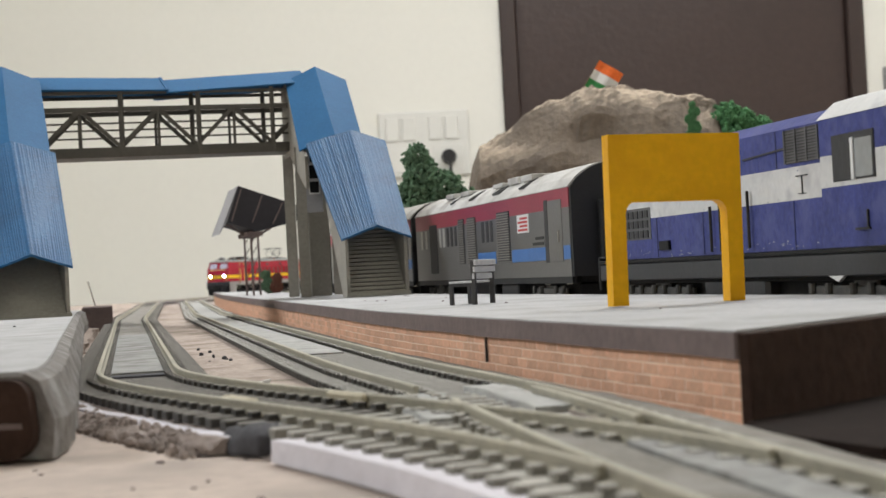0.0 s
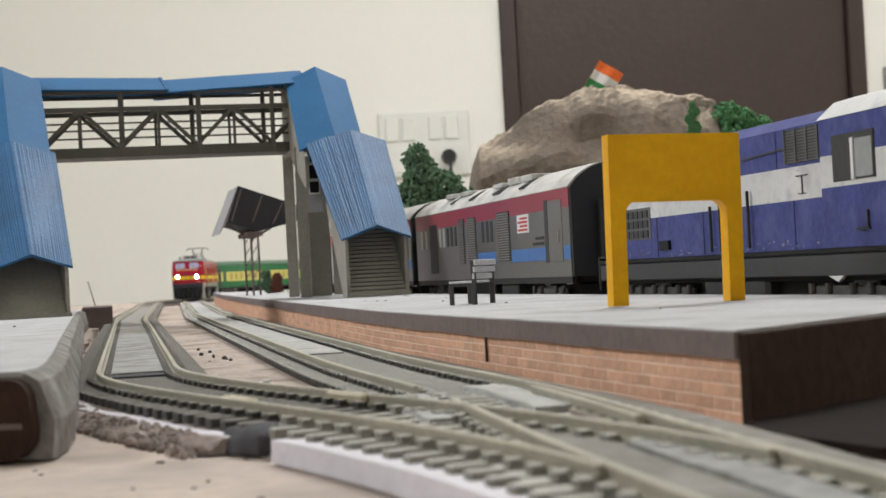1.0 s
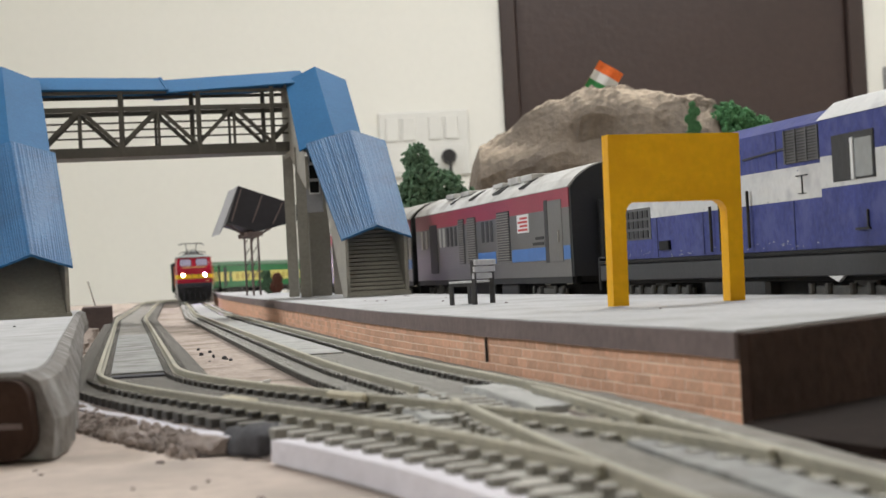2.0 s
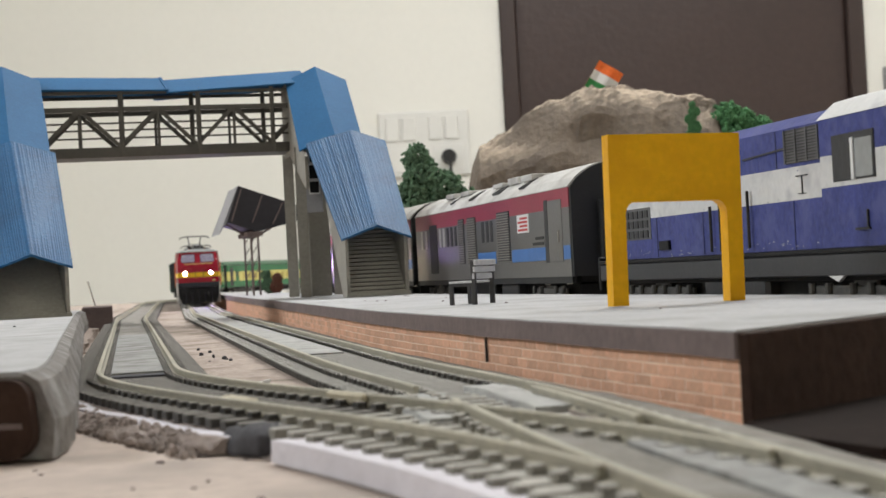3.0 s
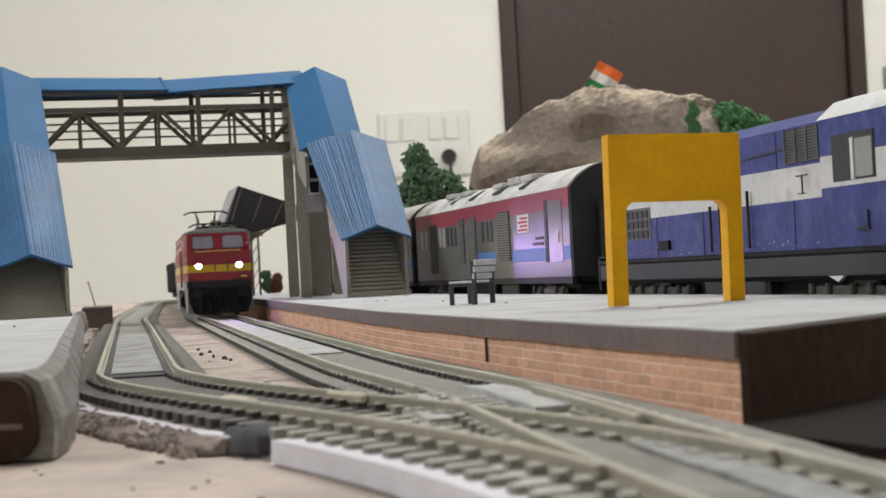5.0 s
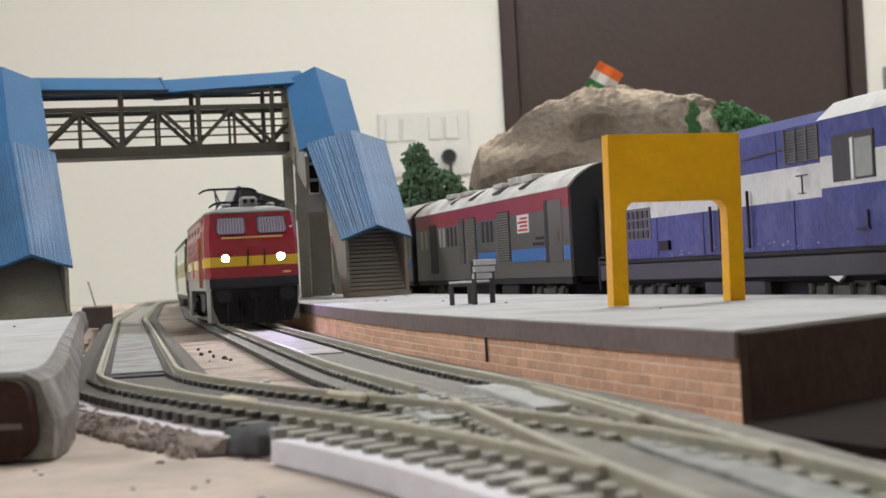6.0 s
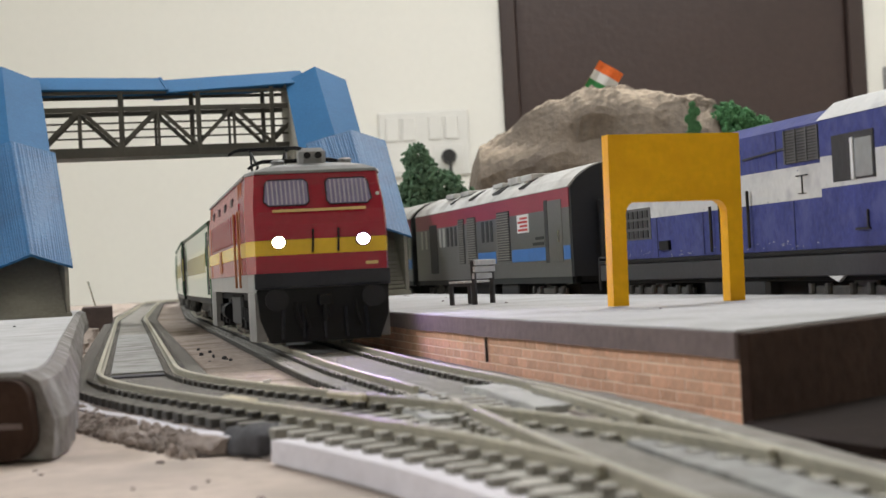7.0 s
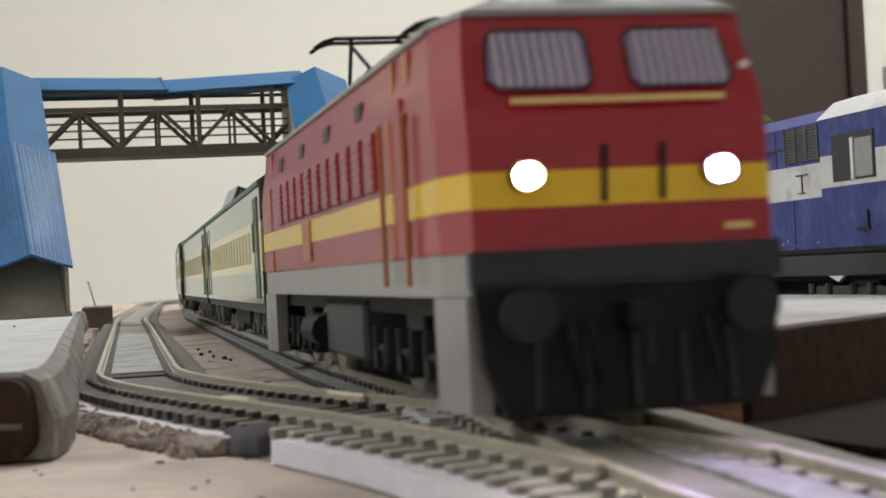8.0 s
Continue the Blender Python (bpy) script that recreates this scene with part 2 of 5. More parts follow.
def nb(*a, **k):
    return box(bmesh.new(), *a, **k)


def rod(bm, a, b, r, seg=8, r2=None):
    a, b = Vector(a), Vector(b)
    d = b - a
    m = Matrix.Translation((a + b) / 2) @ d.to_track_quat("Z", "Y").to_matrix().to_4x4()
    bmesh.ops.create_cone(bm, cap_ends=True, segments=seg, radius1=r, radius2=r if r2 is None else r2, depth=d.length, matrix=m)
    return bm


def tube(pts, r, seg=7):
    """One bent round bar through the points."""
    pts = [Vector(p) for p in pts]
    rings = []
    side = Vector((0.31, 0.83, 0.46))
    for i, p in enumerate(pts):
        d = (pts[min(i + 1, len(pts) - 1)] - pts[max(i - 1, 0)]).normalized()
        u = (side - d * side.dot(d)).normalized()
        v = d.cross(u)
        rings.append([p + (u * math.cos(k * math.tau / seg) + v * math.sin(k * math.tau / seg)) * r for k in range(seg)])
    return loft(bmesh.new(), rings)


def beam(bm, a, b, w, h):
    """A square bar from a to b, w across and h high."""
    a, b = Vector(a), Vector(b)
    d = b - a
    m = Matrix.Translation((a + b) / 2) @ d.to_track_quat("Y", "Z").to_matrix().to_4x4()
    return box(bm, -w / 2, w / 2, -d.length / 2, d.length / 2, -h / 2, h / 2, m=m)


def loft(bm, rings, caps=True, closed=True):
    """Skin over rings of points of equal count."""
    vs = [[bm.verts.new(p) for p in r] for r in rings]
    n = len(vs[0])
    for a, b in zip(vs, vs[1:]):
        for i in range(n if closed else n - 1):
            bm.faces.new((a[i], a[(i + 1) % n], b[(i + 1) % n], b[i]))
    if caps and closed:
        bm.faces.new(vs[0]), bm.faces.new(vs[-1])
    return bm


def extrude_xz(bm, pts, y0, y1):
    return loft(bm, [[(x, y0, z) for x, z in pts], [(x, y1, z) for x, z in pts]])


def spline(pts, n):
    """Smooth line through plan points."""
    pts = [Vector(p) for p in pts]
    ext = [2 * pts[0] - pts[1], *pts, 2 * pts[-1] - pts[-2]]
    out = []
    for i in range(1, len(ext) - 2):
        a, b, c, d = ext[i - 1:i + 3]
        for k in range(n):
            t = k / n
            out.append(0.5 * (2 * b + (c - a) * t + (2 * a - 5 * b + 4 * c - d) * t * t + (3 * b - a - 3 * c + d) * t ** 3))
    return out + [pts[-1]]


# ---- lines of the tracks ----
Y0, RAD = 1.955, 0.50         # where the straight ends, radius of the far curve
TURN2 = math.atan(0.172)      # heading past the slight bend
way_at = lambda h: Vector((-math.sin(h), math.cos(h)))
right_of = lambda h: Vector((math.cos(h), math.sin(h)))
ALONG, RIGHT = way_at(TURN), right_of(TURN)


def s_of(y):
    return (y - Y0) / math.cos(TURN)


BEND = Vector((0.0524 - 0.2005 * 1.02, 1.02))
GAUGE = 0.0088               # half the distance between the rails
START = BEND - way_at(TURN2) * s_of(1.02)


def main_line(s, off=0.0, ease=1.0):
    """Plan point and heading at s metres beyond the straight's end (negative: nearer), off to the right; it swings slightly to the right beside the turnout."""
    if s <= s_of(1.02):
        k = (s - s_of(0.245)) / 0.066
        e = 0.0034 * ease * math.exp(-k * k)
        p, h = BEND + ALONG * (s - s_of(1.02)) + RIGHT * e, TURN + 2 * k * e / 0.066
    elif s <= 0:
        p, h = START + way_at(TURN2) * s, TURN2
    else:
        a = min(s / RAD, TURN2 + math.pi / 2)
        h = TURN2 - a
        p = START + right_of(TURN2) * RAD - right_of(h) * RAD + way_at(h) * max(0, s - RAD * (TURN2 + math.pi / 2))
    return p + right_of(h) * off, math.degrees(h)


def smooth01(t):
    t = max(0.0, min(1.0, t))
    return t * t * (3 - 2 * t)


def branch_off(y):
    return -0.0500 * smooth01((y - 0.135) / 0.24)


def branch_line(s):
    return main_line(s, branch_off(Y0 + s * math.cos(TURN)), 0.0)[0]


# ---- the room ----
FL = -0.84
WY = 3.83


def room():
    def wall(name, *a):
        return tagged(part(name, nb(*a), "wall"), "smooth cream painted room wall", "wall", kind="structure")
    wall("wall_north", -1.8, 0.165, WY, WY + 0.12, FL, 1.92)
    wall("wall_north", 1.045, 1.9, WY, WY + 0.12, FL, 1.92)
    wall("wall_north", 0.165, 1.045, WY, WY + 0.12, 1.26, 1.92)
    wall("wall_west", -1.92, -1.8, -1.5, WY + 0.12, FL, 1.92)
    wall("wall_east", 1.9, 2.02, -1.5, WY + 0.12, FL, 1.92)
    wall("wall_south", -1.8, 1.9, -1.62, -1.5, FL, 1.92)
    tagged(part("ceiling", nb(-1.92, 2.02, -1.62, WY + 0.12, 1.92, 2.0), "ceiling"), "plain white painted ceiling", "ceiling", kind="structure")
    tagged(part("floor", nb(-1.92, 2.02, -1.62, WY + 0.12, FL - 0.1, FL), "floor"), "beige tiled room floor", "floor", kind="structure")
    d = thing("door_1", pose(0.605, WY, FL), "closed dark brown laminate door in dark frame", "door", kind="structure")
    part("door_leaf", nb(-0.40, 0.40, 0.012, 0.05, 0.005, 2.06, bevel=0.003), "door", d)
    for x0, x1, z0, z1 in ((-0.44, -0.40, 0, 2.1), (0.40, 0.44, 0, 2.1), (-0.40, 0.40, 2.06, 2.1)):
        part("door_frame", nb(x0, x1, -0.015, 0.1, z0, z1, bevel=0.004), "doorframe", d)
    bm = bmesh.new()
    rod(bm, (0.36, 0.012, 0.9), (0.36, -0.035, 0.9), 0.01)
    rod(bm, (0.36, -0.035, 0.9), (0.26, -0.04, 0.9), 0.009)
    part("door_handle", bm, "silver", d, "brushed metal door handle")
    c = thing("ceiling_light", pose(0.5, 1.75, 1.9), "lit square white ceiling light panel", "ceiling light")
    part("frame", nb(-0.6, 0.6, -0.6, 0.6, -0.01, 0.02, bevel=0.004), "plate", c)
    part("diffuser", nb(-0.57, 0.57, -0.57, 0.57, -0.014, -0.0101), "tubeglow", c)
    c = thing("tube_light", pose(-1.8, 0.9, 1.31), "lit white wall tube light", "wall light")
    part("housing", nb(0.0, 0.03, -0.62, 0.62, -0.03, 0.03, bevel=0.004), "plate", c)
    part("tube", rod(bmesh.new(), (0.045, -0.6, 0), (0.045, 0.6, 0), 0.014), "tubeglow", c)
    # wall switchboard with six keys and a plug
    s = thing("switchboard", pose(-0.032, WY, 0.336), "white plastic wall switchboard with socket and plug", "switchboard")
    part("plate", nb(-0.11, 0.11, -0.012, 0, -0.08, 0.08, bevel=0.004), "plate", s)
    for x in (-0.075, -0.035, 0.028, 0.068):
        part("switch", nb(x - 0.017, x + 0.017, -0.017, -0.0125, 0.008, 0.066, bevel=0.003), "plate", s)
    part("socket", nb(-0.095, -0.03, -0.015, -0.0125, -0.068, -0.008, bevel=0.002), "plate", s)
    part("socket", nb(0.02, 0.095, -0.015, -0.0125, -0.068, -0.004, bevel=0.002), "plate", s)
    bm = rod(bmesh.new(), (0.058, -0.0155, -0.034), (0.058, -0.055, -0.034), 0.019, 14, 0.015)
    part("plug", bm, "black", s, "round black plug")
    pts = spline([(0.058, -0.05, -0.034), (0.062, -0.055, -0.09), (0.066, -0.035, -0.25), (0.07, -0.02, -0.7)], 6)
    part("cord", tube(pts, 0.004), "black", s)


def board():
    b = thing("layout_table", pose(0, 0, 0), "plywood model railway table with bare dusty top", "table")
    part("tabletop", nb(-0.85, 1.0, -0.25, 2.62, -0.018, 0, bevel=0.002), "ply", b)
    for x in (-0.78, 0.93):
        for y in (-0.18, 2.55):
            part("leg", nb(x - 0.03, x + 0.03, y - 0.03, y + 0.03, FL, -0.0185, bevel=0.003), "bark", b)


# ---- tracks ----
def strip(pts, w0, w1, z0, z1, jitter=0.0, slope=0.0):
    """A raised ribbon along plan points, from w0 to w1 across."""
    rings = []
    for i, p in enumerate(pts):
        d = (pts[min(i + 1, len(pts) - 1)] - pts[max(i - 1, 0)]).normalized()
        r = Vector((d.y, -d.x))
        j = [jitter * (noise.noise((p.x * 90, p.y * 90, k * 9.1))) for k in range(4)]
        a, b, c, e = p + r * (w0 - slope + j[0]), p + r * (w0 + j[1]), p + r * (w1 + j[2]), p + r * (w1 + slope + j[3])
        zj = jitter * 0.35 * noise.noise((p.x * 60, p.y * 60, 4))
        rings.append([(a.x, a.y, z0), (b.x, b.y, z1 + zj), (c.x, c.y, z1 + zj * 0.6), (e.x, e.y, z0)])
    return loft(bmesh.new(), rings)


def rail_bm(pts, off, z=RT):
    prof = ((-0.0011, -0.0026), (-0.0011, -0.0021), (-0.00035, -0.0018), (-0.00035, -0.0009), (-0.00052, -0.0007), (-0.00052, -0.0001), (-0.0004, 0.0),
            (0.0004, 0.0), (0.00052, -0.0001), (0.00052, -0.0007), (0.00035, -0.0009), (0.00035, -0.0018), (0.0011, -0.0021), (0.0011, -0.0026))
    rings = []
    for i, p in enumerate(pts):
        d = (pts[min(i + 1, len(pts) - 1)] - pts[max(i - 1, 0)]).normalized()
        r = Vector((d.y, -d.x))
        rings.append([(p.x + r.x * (off + u), p.y + r.y * (off + u), z + w * 0.78) for u, w in prof])
    return loft(bmesh.new(), rings)


def sleeper_mesh(name, material, half, w=0.00130, h=0.0016):
    bm = nb(-half, half, -w, w, 0, h, bevel=0.0002)
    for s in (-1, 1):
        for q in (-1, 1):
            x = s * GAUGE + q * 0.0019
            box(bm, x - 0.0008, x + 0.0008, -0.0010, 0.0010, h, h + 0.0009)
    me = bpy.data.meshes.new(name)
    bm.to_mesh(me)
    bm.free()
    me.materials.append(M[material])
    return me


def track(name, line, near, far, sleeper_mat, bed_w, label, split, pitch=0.0050, bed="plaster", half=0.0158, dusty_to=-9, gap=None):
    n = max(8, int((far - near) / 0.012))
    pts = [line(near + (far - near) * i / n) for i in range(n + 1)]
    t = thing(name, pose(0, 0, 0), label, "railway track", kind="structure")
    part("roadbed", strip(pts, -bed_w, bed_w, 0.0002, 0.0013, 0.0016, 0.003), bed, t, "crumbly grey plaster roadbed")
    if gap:
        for a, b in ((near, gap[0]), (gap[1], far)):
            m = max(8, int((b - a) / 0.012))
            part("rail", rail_bm([line(a + (b - a) * i / m) for i in range(m + 1)], -GAUGE), "rail", t)
    else:
        part("rail", rail_bm(pts, -GAUGE), "rail", t)
    part("rail", rail_bm(pts, GAUGE), "rail", t)
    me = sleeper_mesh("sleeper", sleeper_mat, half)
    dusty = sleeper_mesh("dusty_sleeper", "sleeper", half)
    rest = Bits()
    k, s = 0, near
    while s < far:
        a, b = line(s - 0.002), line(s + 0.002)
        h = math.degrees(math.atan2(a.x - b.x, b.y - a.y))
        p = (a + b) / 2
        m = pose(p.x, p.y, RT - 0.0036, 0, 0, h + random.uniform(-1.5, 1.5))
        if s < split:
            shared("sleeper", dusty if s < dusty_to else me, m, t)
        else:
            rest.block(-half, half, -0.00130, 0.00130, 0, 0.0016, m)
        s += 0.0064 if s < s_of(0.25) else pitch
    if rest.verts:
        tagged(rest.part("far_sleepers", sleeper_mat, t), kind="stuff")
    return t


def tracks():
    end = 0.95
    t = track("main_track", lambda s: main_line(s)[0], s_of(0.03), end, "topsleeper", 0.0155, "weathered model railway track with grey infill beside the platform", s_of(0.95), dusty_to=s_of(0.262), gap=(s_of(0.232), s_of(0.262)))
    pts = [main_line(s_of(0.425 + 0.02 * i))[0] for i in range(69)]
    part("infill", strip(pts, -0.0055, 0.0050, 0.0010, 0.0047, 0.0004), "slab", t, "grey painted infill between the rails")
    part("infill", strip([main_line(s_of(0.035 + 0.01 * i))[0] for i in range(15)], 0.0010, 0.0062, 0.0010, 0.0050, 0.0005), "slabmid", t, "pale grey infill between the near rails")
    part("ballast_fill", strip([main_line(s_of(0.264 + 0.008 * i))[0] for i in range(22)], -0.0062, 0.0060, 0.0010, 0.0038, 0.0003), "slab", t, "pale plaster between the sleepers")
    part("ballast_fill", strip([main_line(s_of(0.035 + 0.01 * i))[0] for i in range(18)], -0.0062, 0.0009, 0.0010, 0.0045, 0.0003), "verge", t, "grey plaster between the near rails")
    part("check_rail", rail_bm([main_line(s_of(0.19 + 0.008 * i))[0] for i in range(8)], 0.0068), "rail", t)
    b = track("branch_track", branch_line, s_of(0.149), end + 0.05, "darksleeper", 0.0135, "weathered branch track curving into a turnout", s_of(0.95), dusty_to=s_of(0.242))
    pts = [branch_line(s_of(0.385 + 0.01 * i)) for i in range(31)]
    part("infill", strip(pts, -0.0062, 0.0062, 0.0010, 0.0049, 0.0003), "slabmid", b, "pale grey painted infill plate between the rails")
    part("ballast_fill", strip([branch_line(s_of(0.250 + 0.006 * i)) for i in range(21)], -0.0060, 0.0055, 0.0010, 0.0038, 0.0003), "verge", b, "grey plaster between the sleepers")
    pts = [branch_line(s_of(0.372 + 0.0024 * i)) for i in range(5)]
    part("infill_lip", strip(pts, -0.0064, 0.0064, 0.0010, 0.0046, 0.0006), "lump", b, "dark broken edge of the infill")
    pts = [branch_line(s_of(0.690 + 0.02 * i)) for i in range(50)]
    part("infill", strip(pts, -0.0060, 0.0060, 0.0010, 0.0045, 0.0008), "slabdark", b, "dusty brown grey infill between the rails")
    part("point_plate", strip([main_line(s_of(0.218 + 0.004 * i))[0] for i in range(12)], -0.0150, -0.0052, 0.002, 0.0049, 0.0012, 0.0012), "slab", t, "pale grey infill plate in the turnout")
    part("point_plate", strip([main_line(s_of(0.222 + 0.004 * i))[0] for i in range(13)], 0.0012, 0.0074, 0.002, 0.0052, 0.0010, 0.0008), "slab", t, "pale grey plate beside the running rail")
    part("point_notch", strip([main_line(s_of(0.204 + 0.004 * i))[0] for i in range(5)], 0.0050, 0.0076, 0.002, 0.0046, 0.0010, 0.0004), "coping", t, "dark gap at the end of the plate")
    part("rail_joiner", nb(-0.0012, 0.0012, -0.006, 0.006, 0, 0.0022, bevel=0.0004, m=pose(*branch_line(s_of(0.262)) - Vector((0.0075, 0)), RT - 0.0022, 0, 0, 28)), "joiner", b, "brass rail joiner")
    part("rail_joiner", nb(-0.0011, 0.0011, -0.007, 0.007, 0, 0.002, bevel=0.0004, m=pose(*branch_line(s_of(0.256)) + Vector((0.0075, 0.004)), RT - 0.002, 0, 0, 29)), "joiner", b, "brass rail joiner")
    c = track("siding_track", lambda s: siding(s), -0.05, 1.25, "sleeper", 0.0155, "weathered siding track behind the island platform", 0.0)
    # foam edging under the near end of the branch
    f = thing("foam_strip", pose(0, 0, 0), "white foam sheet strip under the track edge", "foam strip")
    part("sheet", strip([branch_line(s_of(0.105 + 0.0100 * i)) for i in range(13)], -0.0182, -0.0100, 0.0003, 0.0034, 0.0003, 0.0002), "foam", f)
    lump = thing("plaster_lump", pose(-0.0265, 0.2285, 0, 0, 0, 32), "smooth dark grey plaster lump beside the track", "plaster lump")
    bm = bmesh.new()
    bmesh.ops.create_icosphere(bm, subdivisions=4, radius=1)
    for v in bm.verts:
        k = 1 + 0.20 * noise.noise(v.co * 1.3) + 0.06 * noise.noise(v.co * 5)
        c = v.co
        q = max(abs(c.x), abs(c.y), abs(c.z)) ** 0.5
        v.co = Vector((c.x / q * 0.0052 * k, c.y / q * 0.0078 * k, max(0.0002, 0.0004 + c.z / q * 0.0040 * k)))
    part("lump", bm, "lump", lump, smooth=True)
    bank = thing("plaster_bank", pose(0, 0, 0), "crumbly grey plaster bank with white crust under the branch track", "plaster bank", kind="structure")
    pts = [branch_line(s_of(0.241 + 0.0015 * i)) for i in range(165)]
    part("bank", strip(pts, -0.0205, -0.0120, 0.0003, 0.0021, 0.0036, 0.0030), "plaster", bank)
    part("crust", strip(pts, -0.0188, -0.0160, 0.0014, 0.0025, 0.0014, 0.0004), "foam", bank, "white flaking crust")
    dirt = thing("track_dirt", pose(0, 0, 0), "brown plaster dirt between the tracks", "dirt", kind="structure")
    pts = [main_line(s_of(0.285 + 0.01 * i))[0] for i in range(150)]
    part("bed", strip(pts, -0.0430, -0.0135, 0.0002, 0.0019, 0.0030, 0.0006), "dirt", dirt)
    pts = [main_line(s_of(0.36 + 0.01 * i))[0] for i in range(140)]
    part("bed", strip(pts, -0.0820, -0.0700, 0.0002, 0.0026, 0.0040, 0.0006), "dirt", dirt)
    verge = [main_line(s_of(0.06 + 0.01 * i))[0] for i in range(95)]
    part("verge", strip(verge, 0.0135, 0.0235, 0.0002, 0.0030, 0.0012, 0.0004), "verge", dirt, "grey plaster verge below the platform")
    for k in range(9):
        e = random.uniform(-0.03, 0.10)
        q = Vector((-0.0697, 0.4786)) + Vector((random.gauss(0, 0.003) - 0.2 * e, e))
        part("dark_chip", nb(-0.0003 - 0.0006 * random.random(), 0.0004, -0.0003, 0.0003 + 0.0006 * random.random(), 0, 0.0006 + 0.0008 * random.random(), bevel=0.0002, m=pose(q.x, q.y, 0.0016, random.uniform(-25, 25), random.uniform(-25, 25), random.uniform(0, 180))), "lump", dirt)
    part("splinter", nb(-0.0035, 0.0035, -0.0004, 0.0004, 0, 0.0006, m=pose(*main_line(s_of(0.335), -0.027)[0], 0.0032, 0, -8, 20)), "white", dirt, "pale wood splinter")
    grit = Bits()
    for i in range(1900):
        s = random.uniform(s_of(0.241), s_of(0.50))
        k = random.random()
        d = (branch_line(s + 0.003) - branch_line(s - 0.003)).normalized()
        p = branch_line(s) - Vector((d.y, -d.x)) * (0.0188 + 0.0060 * k + random.gauss(0, 0.0005))
        r = random.uniform(0.0003, 0.0012) * (0.6 + 0.6 * random.random())
        grit.ball(r, pose(p.x, p.y, max(r * 0.5, 0.0022 * (1 - k) ** 1.2), random.uniform(0, 90), random.uniform(0, 90)) @ Matrix.Diagonal((1, 0.8, 0.7, 1)))
    tagged(grit.part("ballast_crumbs", "plaster"), "loose grey plaster crumbs along the roadbed", "ballast", kind="stuff")


SIDE0 = Vector((0.1470, 0.265))
SIDE_DIR = Vector((-0.243, 1)).normalized()


def siding(s):
    """The standing train's line: straight for 0.95 m, then bending to the right."""
    if s < 0.95:
        return SIDE0 + SIDE_DIR * s
    h0 = math.atan2(-SIDE_DIR.x, SIDE_DIR.y)
    c = SIDE0 + SIDE_DIR * 0.95 + Vector((math.cos(h0), math.sin(h0))) * 0.75
    h = h0 - (s - 0.95) / 0.75
    return c - Vector((math.cos(h), math.sin(h))) * 0.75


# ---- platforms ----
EDGE = spline([(0.0412, 0.2260), (0.0222, 0.2950), (-0.0135, 0.4380), (-0.0392, 0.5660), (-0.1325, 1.0625), (-0.2030, 1.45), (-0.2720, 1.86)], 12)
BACK = spline([(0.1130, 0.3050), (0.1006, 0.3618), (0.0437, 0.5791), (-0.0170, 0.8224), (-0.0850, 1.10), (-0.1450, 1.40), (-0.1900, 1.70)], 12)


def slab_between(a, b, z0, z1):
    return loft(bmesh.new(), [[(p.x, p.y, z0), (p.x, p.y, z1), (q.x, q.y, z1), (q.x, q.y, z0)] for p, q in zip(a, b)])


def run_along(line, step):
    """Evenly spaced points with headings along a plan line."""
    out, left = [], 0.0
    for a, b in zip(line, line[1:]):
        d = (b - a).length
        while left < d:
            out.append((a.lerp(b, left / d), math.degrees(math.atan2(a.x - b.x, b.y - a.y))))
            left += step
        left -= d
    return out


